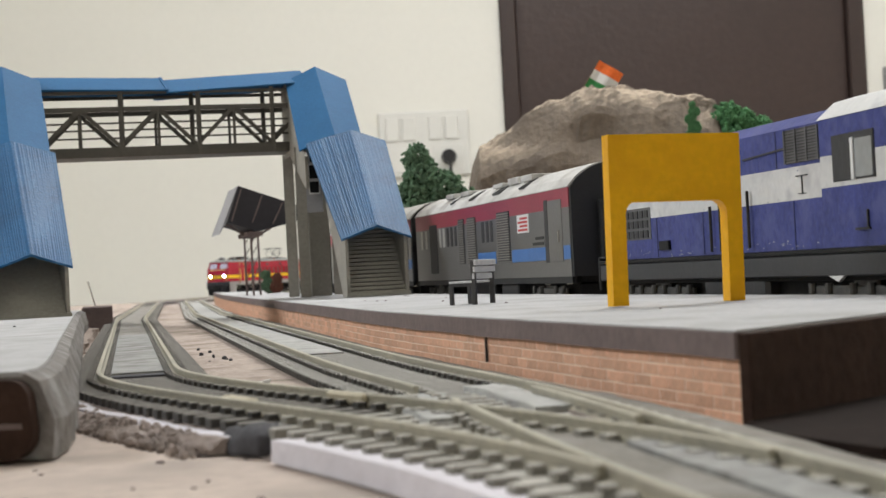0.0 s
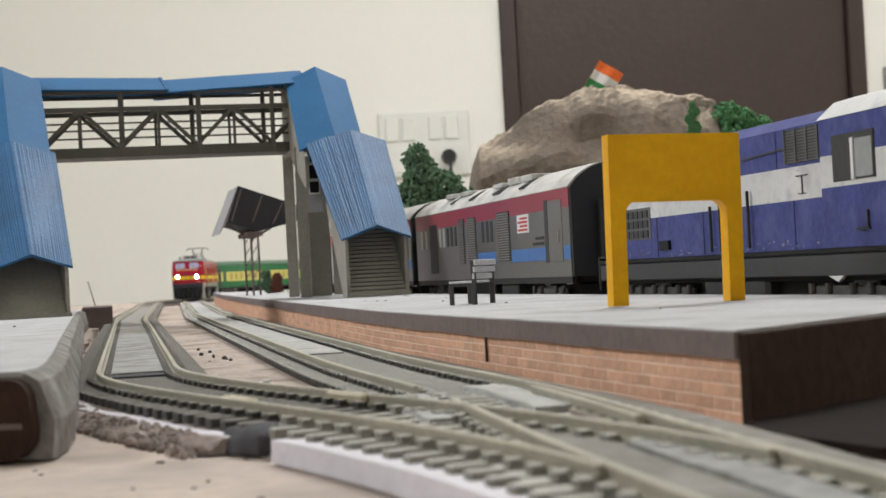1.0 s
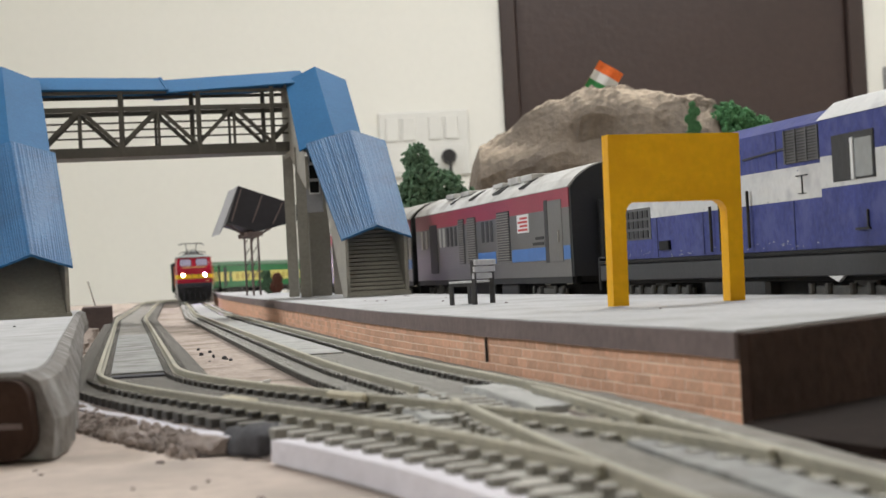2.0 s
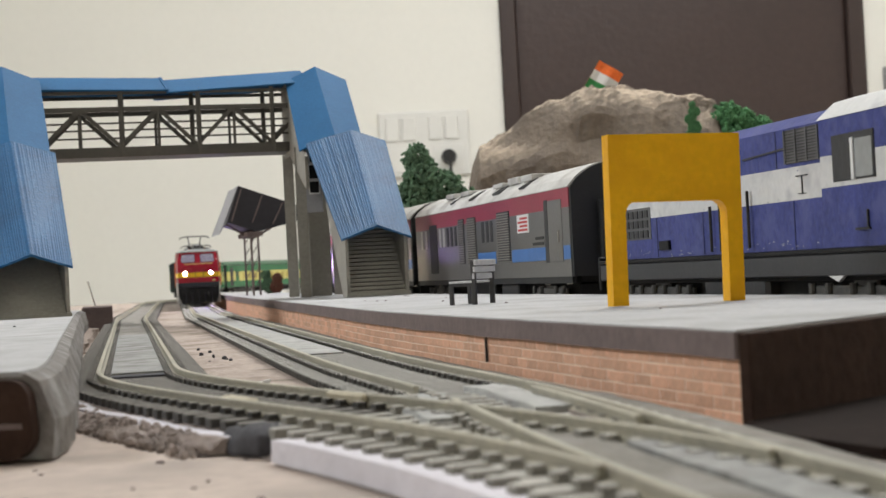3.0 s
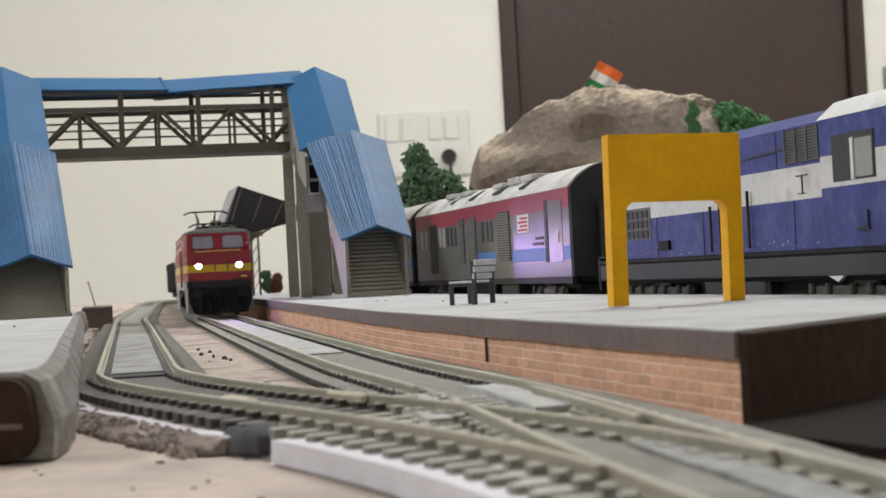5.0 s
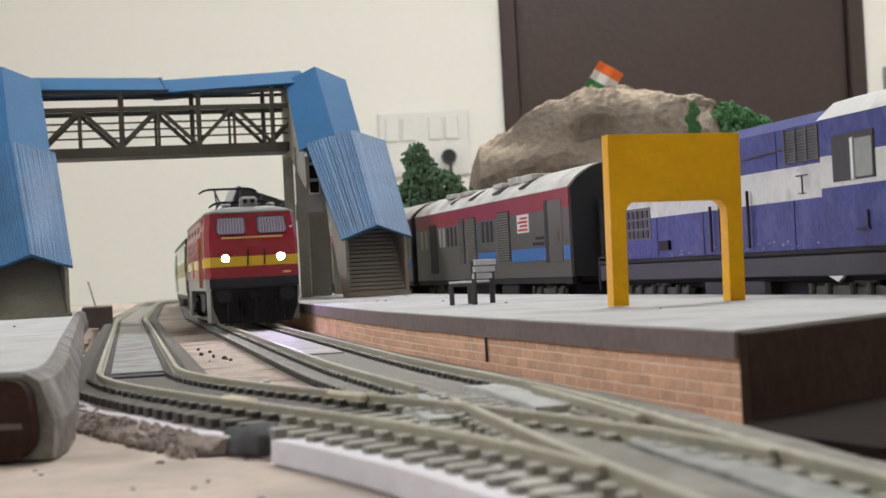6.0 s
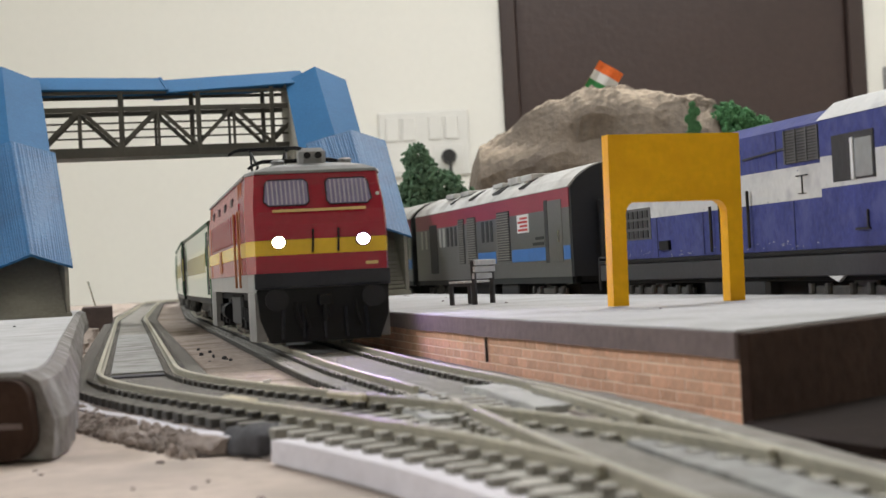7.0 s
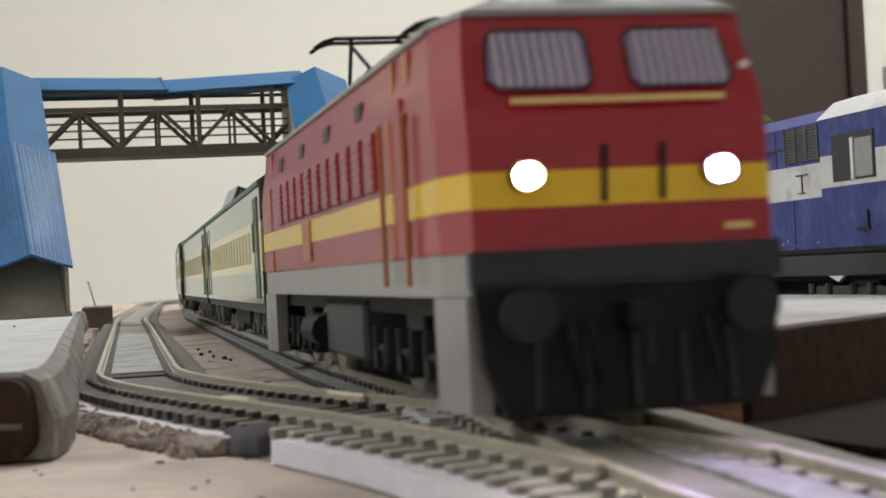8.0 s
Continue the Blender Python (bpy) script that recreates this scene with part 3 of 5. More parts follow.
def island_platform():
    p = thing("island_platform", pose(0, 0, 0), "brick-faced model station platform with pale dusty top", "platform", kind="structure")
    inner = [e + Vector((0.00047, 0.0003)) for e in EDGE]
    part("core", slab_between(inner, BACK, 0.0003, PT - 0.0012), "mortar", p)
    top = [Vector((e.x + 0.0006 * noise.noise((e.x * 80, e.y * 80, 0)), e.y)) for e in EDGE]
    part("top", slab_between(top, BACK, PT - 0.0011, PT), "concrete", p, "pale grey painted platform top")
    cop = loft(bmesh.new(), [[(e.x - 0.0004, e.y, z0), (e.x - 0.0004, e.y, PT - 0.0003), (e.x + 0.0011, e.y, PT - 0.0003), (e.x + 0.0011, e.y, z0)] for e, z0 in
                             ((e, PT - 0.0042 - 0.0004 * noise.noise((e.y * 30, 1, 1))) for e in EDGE)])
    part("coping", cop, "coping", p, "grey brown edge strip")
    a, b = EDGE[0], BACK[0]
    d = b - a
    end = part("end_panel", nb(0, d.length, -0.002, -0.0001, 0.0003, PT - 0.0004, bevel=0.0002), "brownend", p, "dark brown painted end panel")
    end.matrix_basis = pose(a.x, a.y, 0, 0, 0, math.degrees(math.atan2(d.y, d.x)))
    # Thin near-black sheet added to carry the end panel's dark down the ground.
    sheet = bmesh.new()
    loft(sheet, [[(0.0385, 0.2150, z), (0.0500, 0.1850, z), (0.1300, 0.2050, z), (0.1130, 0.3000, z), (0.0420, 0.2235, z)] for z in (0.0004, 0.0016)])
    part("ground_sheet", sheet, "darksheet", p, "added near-black sheet in front of the end")
    part("crack", nb(-0.0004, 0.00015, -0.0002, 0.00025, 0.0045, 0.0098, m=pose(0.0085, 0.3485, 0, 0, 0, 13)), "black", p, "dark vertical crack")
    # bricks, five courses, with half bricks at the corner
    bl, rh = 0.0066, 0.0020
    me = bpy.data.meshes.new("brick")
    bm = nb(-0.0006, 0.0008, -bl / 2 + 0.00014, bl / 2 - 0.00014, 0.00004, rh - 0.00008, bevel=0.00012)
    bm.to_mesh(me)
    bm.free()
    me.materials.append(M["brick"])
    rest = Bits()
    for row in range(5):
        for k, (q, h) in enumerate(run_along(EDGE, bl)):
            ahead = Vector((-math.sin(radians(h)), math.cos(radians(h))))
            half = row % 2 and k == 0
            q = q + ahead * (bl * 0.25 if half else 0.0 if row % 2 else bl * 0.5)
            m = pose(q.x + 0.0010 + random.uniform(-0.00006, 0.00006), q.y + 0.0003, 0.0003 + row * rh, 0, 0, h)
            if half:
                m = m @ Matrix.Diagonal((1, 0.5, 1, 1))
            if q.y < 0.55:
                shared("brick", me, m, p)
            else:
                rest.block(-0.0006, 0.0008, -bl / 2 + 0.00014, bl / 2 - 0.00014, 0.00004, rh - 0.00008, m)
    tagged(rest.part("far_bricks", "brickfar", p), kind="stuff")


def side_platform():
    p = thing("side_platform", pose(0, 0, 0), "pale dusty foam model platform with dark brown end", "platform", kind="structure")
    line = [Vector((-0.0600, 0.232)), Vector((-0.0640, 0.262)), Vector((-0.0950, 0.400)), Vector((-0.1400, 0.600)), Vector((-0.1850, 0.80)), Vector((-0.2120, 0.93))]
    pts = spline(line, 26)
    rings = []
    for q in pts:
        w = 0.0011 * noise.noise((q.x * 190, q.y * 190, 3))
        rings.append([(q.x + 0.0015 + w, q.y, 0.0004), (q.x + 0.0018 - w, q.y, 0.006), (q.x + w, q.y, LT - 0.0012), (q.x - 0.0022, q.y, LT), (q.x - 0.16, q.y + 0.03, LT), (q.x - 0.16, q.y + 0.03, 0.0004)])
    part("body", loft(bmesh.new(), rings), "platside", p, "mottled grey platform side")
    top = [[(q.x - 0.0024, q.y, LT - 0.0004), (q.x - 0.0026, q.y, LT + 0.0003), (q.x - 0.159, q.y + 0.03, LT + 0.0003), (q.x - 0.159, q.y + 0.03, LT - 0.0004)] for q in pts]
    part("top", loft(bmesh.new(), top), "concrete", p, "pale dusty platform top")
    end = bmesh.new()
    turn = [radians(a) for a in range(90, -1, -15)]
    prof = [(-0.0030 + 0.0032 * math.cos(a), LT - 0.0040 + 0.0032 * math.sin(a)) for a in turn]
    prof += [(-0.0036 + 0.0042 * math.cos(a), 0.0047 - 0.0042 * math.sin(a)) for a in reversed(turn)] + [(-0.16, 0.0005), (-0.16, LT - 0.0008)]
    extrude_xz(end, prof, -0.0022, 0.0)
    e = part("end_panel", end, "brownend", p, "dark brown painted end with rounded corner")
    e.matrix_basis = pose(-0.0608, 0.2316, 0, 0, 0, -11)
    seam = part("seam", nb(-0.16, -0.001, -0.0026, -0.0023, 0.0052, 0.0060), "coping", p)
    seam.matrix_basis = pose(-0.0608, 0.2316, 0, 0, 0, -11)
    b = thing("foam_block", pose(-0.2060, 0.95, 0, 0, 0, 12), "grey foam block at the platform end", "foam block")
    part("block", nb(-0.012, 0.006, -0.012, 0.012, 0.0003, 0.0150, bevel=0.0008), "coping", b)
    part("stick", rod(bmesh.new(), (-0.004, 0, 0.0148), (-0.0078, 0, 0.030), 0.0005, 6), "silver", b, "thin pale wire")


# ---- footbridge ----
def gable(bm, a, b, wa, wb, drop, th=0.0009):
    """A two-slope roof sheet whose ridge runs from a to b; wa, wb: (left, right) half widths at the two ends."""
    a, b = Vector(a), Vector(b)
    d = Vector((b.x - a.x, b.y - a.y)).normalized()
    r = Vector((d.y, -d.x, 0))
    dn, t = Vector((0, 0, -drop)), Vector((0, 0, -th))
    ring = lambda p, w: [p - r * w[0] + dn, p, p + r * w[1] + dn, p + r * w[1] + dn + t, p + t * 1.3, p - r * w[0] + dn + t]
    return loft(bm, [ring(a, wa), ring(b, wb)])


def ribs(parent, a, b, wa, wb, drop, n=17):
    """Low uneven ribs that run down both slopes of a stair roof."""
    a, b = Vector(a), Vector(b)
    d = Vector((b.x - a.x, b.y - a.y)).normalized()
    r = Vector((d.y, -d.x, 0))
    for side, k in ((-1, 0), (1, 1)):
        for i in range(n):
            f = (i + 0.5 + random.uniform(-0.25, 0.25)) / n
            bm = bmesh.new()
            o = Vector((0, 0, -drop * f + 0.00003))
            beam(bm, a + r * (side * wa[k] * f) + o, b + r * (side * wb[k] * f) + o, random.uniform(0.0004, 0.0008), random.uniform(0.00005, 0.0002))
            part("rib", bm, "bluefront", parent)


def staircase(bridge, A, B, C, D, wa, wb, wc, wd, base):
    """One covered stair: lower ridge A to B, upper ridge C to D, over a base height."""
    A, B, C, D = Vector(A), Vector(B), Vector(C), Vector(D)
    drop = 0.0066
    roof = part("roof", gable(bmesh.new(), A, B, wa, wb, drop), "bluefront", bridge, "ribbed blue lower stair roof")
    ribs(roof, A, B, wa, wb, drop)
    part("roof", gable(bmesh.new(), C, D, wc, wd, 0.0084), "blue", bridge, "smooth blue upper stair roof")
    d2 = Vector((D.x - C.x, D.y - C.y, 0)).normalized()
    part("roof", gable(bmesh.new(), D + d2 * 0.0003, D + d2 * 0.030 - Vector((0, 0, 0.001)), wd, wd, 0.0084), "blue", bridge, "blue landing roof")

    def frame_of(P, Q):
        d = Vector((Q.x - P.x, Q.y - P.y, 0))
        n = d.length
        d.normalize()
        r = Vector((d.y, -d.x, 0))
        f = Vector((P.x, P.y, 0))
        return n, r, lambda v, z: f + d * v + Vector((0, 0, z))
    # lower flight
    n, r, up = frame_of(A, B)
    hl, hr = wa[0] - 0.0024, wa[1] - 0.0016
    eave = A.z - drop - 0.0012
    top = B.z - drop - 0.0012
    for s, h in ((-1, hl), (1, hr)):
        q, t = r * (s * h), r * (s * -0.0016)
        pts = [(0.005, base + 0.0002), (0.022, base + 0.0002), (n, top - 0.034), (n, top), (0.005, eave + 0.003)]
        part("side_wall", loft(bmesh.new(), [[up(v, z) + q for v, z in pts], [up(v, z) + q + t for v, z in pts]]), "tower", bridge, "grey stair side wall")
        for k in range(4):
            v = n * (0.50 + 0.13 * k)
            z = eave + (top - eave) * (0.50 + 0.13 * k) - 0.0155
            pts = [(0, 0), (0.0075, 0.0052), (0.0075, 0.0122), (0, 0.007)]
            part("window_opening", loft(bmesh.new(), [[up(v + a, z + c) + q + r * (s * e) for a, c in pts] for e in (0.0003, -0.0004)]), "dark", bridge, "dark square stair window")
    steps = 19
    for i in range(steps):
        k = i / 14
        zz = base + 0.0022 + (eave - base + 0.001) * k
        vv = 0.007 + 0.030 * k
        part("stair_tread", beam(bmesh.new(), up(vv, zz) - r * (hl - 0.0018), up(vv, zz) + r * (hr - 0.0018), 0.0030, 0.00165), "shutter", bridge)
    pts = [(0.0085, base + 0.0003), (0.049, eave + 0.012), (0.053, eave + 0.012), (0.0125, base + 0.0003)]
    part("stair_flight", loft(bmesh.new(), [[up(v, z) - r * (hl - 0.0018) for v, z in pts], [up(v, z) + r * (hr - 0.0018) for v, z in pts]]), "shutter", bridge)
    part("sill", beam(bmesh.new(), up(0.004, base + 0.0011) - r * (hl + 0.0005), up(0.004, base + 0.0011) + r * (hr + 0.0005), 0.003, 0.0018), "shutter", bridge)
    # upper flight, landing and tower
    n, r, up = frame_of(C, D)
    for s, h in ((-1, wc[0] - 0.0022), (1, wc[1] - 0.0022)):
        q, t = r * (s * h), r * (s * -0.0016)
        pts = [(-0.004, C.z - 0.030), (n, D.z - 0.052), (n + 0.028, D.z - 0.052), (n + 0.028, D.z - 0.0098), (n, D.z - 0.0098), (-0.004, C.z - 0.0120)]
        part("side_wall", loft(bmesh.new(), [[up(v, z) + q for v, z in pts], [up(v, z) + q + t for v, z in pts]]), "tower", bridge, "grey stair side wall")
        for v in (0.036, 0.094):
            part("tower_leg", beam(bmesh.new(), up(v, base + 0.0001) + q * 0.86, up(v, D.z - 0.050) + q * 0.86, 0.006, 0.007), "tower", bridge)
    h = wc[0] - 0.006
    pts = [up(0.050, base + 0.0002) - r * h, up(0.050, base + 0.0002) + r * h * 0.1, up(0.056, base + 0.0002) + r * h * 0.1, up(0.056, base + 0.0002) - r * h]
    part("tower_wall", loft(bmesh.new(), [pts, [p + Vector((0, 0, D.z - 0.052 - base)) for p in pts]]), "tower", bridge, "plain grey tower wall")
    return up(n + 0.012, 0), r


def footbridge():
    b = thing("footbridge", pose(0, 0, 0), "model station footbridge with blue roofs and grey lattice girders", "footbridge")
    L, rl = staircase(b, (-0.1861, 0.7150, 0.0425), (-0.2154, 0.8000, 0.1023), (-0.2165, 0.8008, 0.1012), (-0.2370, 0.8680, 0.1501), (0.0183, 0.0183), (0.0215, 0.0215), (0.0200, 0.0200), (0.0200, 0.0200), LT)
    R_, rr = staircase(b, (-0.0321, 0.7900, 0.0500), (-0.0469, 0.8690, 0.1054), (-0.0562, 0.8698, 0.1036), (-0.0701, 0.9340, 0.1500), (0.0185, 0.0170), (0.0255, 0.0185), (0.0200, 0.0165), (0.0180, 0.0180), PT)
    # landing wall with three small windows below the upper roof of the island stair
    wall = part("landing_wall", nb(-0.0736, -0.0649, 0.8720, 0.8735, 0.0613, 0.0989), "sheet", b, "pale grey landing wall with square windows")
    for x0, x1, z0, z1 in ((-0.0709, -0.0663, 0.0889, 0.0963), (-0.0714, -0.0668, 0.0798, 0.0873), (-0.0715, -0.0665, 0.0720, 0.0782)):
        pane = part("window_opening", nb(x0, x1, 0.8714, 0.8719, z0, z1), "dark", wall, "dark square stair window")
        for a0, a1, c0, c1 in ((x0 - 0.0005, x1 + 0.0005, z0 - 0.0007, z0), (x0 - 0.0005, x1 + 0.0005, z1, z1 + 0.0007), (x0 - 0.0005, x0, z0, z1), (x1, x1 + 0.0005, z0, z1)):
            part("window_frame", nb(a0, a1, 0.8708, 0.8719, c0, c1), "benchtop", wall)
    L, R_ = L + rl * 0.014, R_ - rr * 0.012
    ax = (R_ - L).normalized()
    n = Vector((-ax.y, ax.x, 0))
    span = (R_ - L).length
    zd, zt, zr = 0.1000, 0.1262, 0.1385
    pt = lambda k, z, o: L + ax * (span * k) + n * o + Vector((0, 0, z + 0.0024 * (k - 0.5)))
    part("deck", beam(bmesh.new(), pt(0, zd - 0.0002, 0), pt(1, zd - 0.0002, 0), 0.024, 0.0012), "steel", b)
    for o in (-0.0130, 0.0130):
        part("bottom_girder", beam(bmesh.new(), pt(0, zd + 0.0020, o), pt(1, zd + 0.0020, o), 0.0018, 0.0056), "steel", b)
        part("top_chord", beam(bmesh.new(), pt(0, zt, o), pt(1, zt, o), 0.0016, 0.0026), "steel", b)
        for z in (zd + 0.0100, zd + 0.0145, zd + 0.0185) if o < 0 else ():
            part("hand_rail", beam(bmesh.new(), pt(0, z, o * 0.9), pt(1, z, o * 0.9), 0.0006, 0.0010 if o < 0 else 0.0006), "steel", b)
        k0 = 0.022 if o < 0 else 0.048
        for i in range(0, 7):
            if i % 2:
                part("truss_post", beam(bmesh.new(), pt(i / 7 + k0, zd + 0.004, o), pt(i / 7 + k0, zt, o), 0.0014, 0.0016), "steel", b)
                part("gusset", nb(-0.0040, 0.0040, -0.0007, 0.0007, -0.0024, 0.0, m=Matrix.Translation(pt(i / 7 + k0, zt - 0.0008, o)) @ pose(0, 0, 0, 0, 0, math.degrees(math.atan2(ax.y, ax.x)))), "steel", b)
        for i in range(7):
            a, c = (zt, zd + 0.005) if i % 2 else (zd + 0.005, zt)
            e = min(1.0, (1 - i / 7 - k0) * 7)
            part("brace", beam(bmesh.new(), pt(i / 7 + k0, a, o), pt(i / 7 + k0 + e / 7, a + (c - a) * e, o), 0.0012, 0.0021), "steel", b)
        for k in (0.01, 0.315, 0.602, 0.886) if o < 0 else (0.02, 0.347, 0.618, 0.899):
            part("roof_post", beam(bmesh.new(), pt(k, zd, o), pt(k, zr - 0.001, o), 0.0024, 0.0024), "steel", b)
        part("eave_beam", beam(bmesh.new(), pt(0, zr - 0.0030, o), pt(1, zr - 0.0030, o), 0.0014, 0.0018), "steel", b)
    w = (0.0170, 0.0170)
    part("roof", gable(bmesh.new(), pt(-0.02, zr + 0.0080, 0), pt(0.487, zr + 0.0066, 0), w, w, 0.0088), "blue", b, "blue sheet walkway roof")
    w = (0.0173, 0.0173)
    part("roof", gable(bmesh.new(), pt(0.480, zr + 0.0052, 0), pt(1.03, zr + 0.0098, 0), w, w, 0.0088), "blue", b, "blue sheet walkway roof, slightly tilted")
    w = (0.0176, 0.0176)
    part("roof_seam", gable(bmesh.new(), pt(0.478, zr + 0.0072, 0), pt(0.488, zr + 0.0072, 0), w, w, 0.0092), "blue", b)


# ---- platform furniture ----
def station_sign():
    s = thing("station_sign", pose(0.0551, 0.3778, PT, 0, 0.9, 13), "blank bright yellow station name board on two legs", "sign")
    bm = bmesh.new()
    hw, th, z0, z1, lw, zb = 0.0166, 0.0022, 0.0245, 0.0405, 0.0038, 0.0238
    part("board", nb(-hw, hw, -th, th, z0, z1), "yellow", s)
    for k in (-1, 1):
        x0, x1 = sorted((k * hw, k * (hw - lw)))
        leg = bmesh.new()
        n = 6
        inner = [(k * (hw - lw - 0.0028 * (1 - math.sin(math.pi / 2 * i / n))), z0 + 0.0001 - 0.0032 * (1 - math.cos(math.pi / 2 * i / n))) for i in range(n + 1)]
        prof = [(k * hw, 0.0), (k * hw, z0 + 0.0001), *inner, (k * (hw - lw), 0.0)]
        extrude_xz(leg, prof, -th, th)
        part("leg", leg, "yellow", s)


def bench():
    b = thing("bench", pose(0.0114, 0.4905, PT, 0, 0, 58), "small grey slatted platform bench", "bench")
    L, D, H = 0.0125, 0.0085, 0.0066
    for i in range(3):
        y = -0.0002 + D * (i + 0.5) / 3
        part("seat_slat", nb(-L / 2, L / 2, y - 0.0013, y + 0.0013, H, H + 0.0007, bevel=0.00015), "benchtop", b)
    for i in range(3):
        z = H + 0.0012 + 0.0021 * i
        part("back_slat", nb(-L / 2, L / 2, -0.0011 - 0.0004 * i, -0.0003 - 0.0004 * i, z, z + 0.0017, bevel=0.00015), "benchtop", b)
    for x in (-L / 2 + 0.0008, L / 2 - 0.0008):
        part("leg", nb(x - 0.0006, x + 0.0006, -0.0012, 0.0002, 0, H + 0.0068, bevel=0.0001), "bench", b)
        part("leg", nb(x - 0.0006, x + 0.0006, D - 0.0014, D - 0.0002, 0, H, bevel=0.0001), "bench", b)
        part("seat_rail", nb(x - 0.0005, x + 0.0005, 0.0002, D - 0.0014, H - 0.0010, H, bevel=0.0001), "bench", b)


def shelter():
    s = thing("platform_shelter", pose(-0.1423, 1.20, PT, 0, 0, 14), "dark butterfly-roof platform shelter on a lattice post", "platform shelter")
    for k, (x, y) in enumerate(((-0.003, 0), (0.003, 0), (-0.003, 0.05), (0.003, 0.05))):
        part("post", rod(bmesh.new(), (x, y, 0), (x, y, 0.058), 0.0010, 6), "coping", s)
    for y in (0, 0.05):
        for i in range(5):
            z = 0.004 + i * 0.0105
            bm = beam(bmesh.new(), (-0.003, y, z), (0.003, y, z + 0.010), 0.0007, 0.0007)
            part("lattice_bar", bm, "coping", s)
    part("roof", extrude_xz(bmesh.new(), [(-0.0125, 0.0965), (0.0390, 0.0775), (0.0390, 0.0640), (0.0015, 0.0560), (-0.0235, 0.0650)], -0.006, 0.070), "shelterroof", s, "dark slate folded roof")
    part("roof_sheet", extrude_xz(bmesh.new(), [(-0.0310, 0.0550), (-0.0300, 0.0560), (-0.0135, 0.0960), (-0.0130, 0.0965), (-0.0240, 0.0652)], -0.004, 0.068), "sheet", s, "grey thin roof sheet")
    for x in (-0.024, 0.028):
        part("arm", beam(bmesh.new(), (0.0, 0.02, 0.050), (x, 0.02, 0.0655), 0.0016, 0.0020), "coping", s)
    part("beam", nb(-0.007, 0.007, -0.004, 0.064, 0.0520, 0.0562, bevel=0.0004), "coping", s)
    for k in range(3):
        part("rafter", beam(bmesh.new(), (-0.020 + 0.018 * k, -0.0066, 0.0660 - 0.002 * k), (-0.0105 + 0.018 * k, -0.0066, 0.0935 - 0.0065 * k), 0.0012, 0.0012), "coping", s)
    for c in s.children_recursive:
        c.data.transform(Matrix.Scale(0.862, 4))


# ---- scenery ----
def clump(bm, c, r, n, size):
    for i in range(n):
        v = Vector((random.gauss(0, 1), random.gauss(0, 1), random.gauss(0, 1))).normalized() * r * random.uniform(0.55, 1.0)
        k = size * random.uniform(0.6, 1.3)
        bm.ball(k, Matrix.Translation(Vector(c) + v) @ pose(0, 0, 0, random.uniform(0, 180), random.uniform(0, 180), 0) @ Matrix.Diagonal((1, 0.8, 0.65, 1)))
    return bm


def hill():
    h = thing("rock_hill", pose(0.13, 1.42, 0), "tan painted plaster rock hill on the layout", "rock hill")
    bm = bmesh.new()
    nx, ny = 110, 60
    W, D = 0.35, 0.26
    grid = []
    for j in range(ny + 1):
        row = []
        for i in range(nx + 1):
            x, y = -0.125 + W * i / nx, -D / 2 + D * j / ny
            u = x
            prof = (0.124 * smooth01((u + 0.122) / 0.030) + 0.052 * smooth01((u + 0.100) / 0.095) ** 0.8 - 0.006 * smooth01((u - 0.02) / 0.05)) * (1 - 0.75 * smooth01((u - 0.112) / 0.026) - 0.25 * smooth01((u - 0.13) / 0.06))
            k = smooth01((D / 2 - abs(y)) / 0.085) ** 0.7
            q = Vector((x * 16, y * 16, 0.3))
            rough = 0.009 * noise.noise(q * 0.8) + 0.008 * abs(noise.noise(q * 1.6)) + 0.004 * noise.noise(q * 4.2) + 0.002 * noise.noise(q * 14)
            z = max(0.0003, prof * k + rough * min(1, prof * k * 20))
            if z > 0.02:
                z = z * 0.95 + 0.05 * 0.04 * round(z / 0.04)
            row.append(bm.verts.new((x + 0.006 * noise.noise(q * 1.3 + Vector((5, 0, 0))), y + 0.012 * noise.noise(Vector((x * 20, z * 30, y * 20))), z)))
        grid.append(row)
    for j in range(ny):
        for i in range(nx):
            bm.faces.new((grid[j][i], grid[j][i + 1], grid[j + 1][i + 1], grid[j + 1][i]))
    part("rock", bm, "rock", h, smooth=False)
    f = thing("flag", pose(0.126, 1.40, 0.173, 0, 33, 0), "small tricolour flag of saffron, white and green on a stick", "flag")
    part("stick", rod(bmesh.new(), (0, 0, -0.01), (0, 0, 0.0390), 0.0007, 6), "bark", f)
    for k, mname in enumerate(("flaggreen", "white", "saffron")):
        bm = bmesh.new()
        z0 = 0.0120 + 0.0088 * k
        loft(bm, [[(0.0005 + 0.0245 * i / 8, -0.0003 + 0.0012 * math.sin(i), z0), (0.0005 + 0.0245 * i / 8, -0.0003 + 0.0012 * math.sin(i), z0 + 0.0087),
                   (0.0005 + 0.0245 * i / 8, 0.0003 + 0.0012 * math.sin(i), z0 + 0.0087), (0.0005 + 0.0245 * i / 8, 0.0003 + 0.0012 * math.sin(i), z0)] for i in range(9)])
        part("stripe", bm, mname, f)


def tree(name, at, trunk_h, blobs, material, label):
    t = thing(name, pose(*at), label, "tree" if trunk_h else "bush")
    if trunk_h:
        bm = rod(bmesh.new(), (0, 0, 0), (0, 0, trunk_h), 0.004, 8, 0.002)
        for x, y, z, r in blobs:
            rod(bm, (0, 0, min(trunk_h * 0.8, z)), (x * 0.8, y, z), 0.0014, 6, 0.0007)
        part("trunk", bm, "bark", t)
    bm = Bits()
    for x, y, z, r in blobs:
        clump(bm, (x, y, z), r, 420, r * 0.15)
    bm.part("crown", material, t)


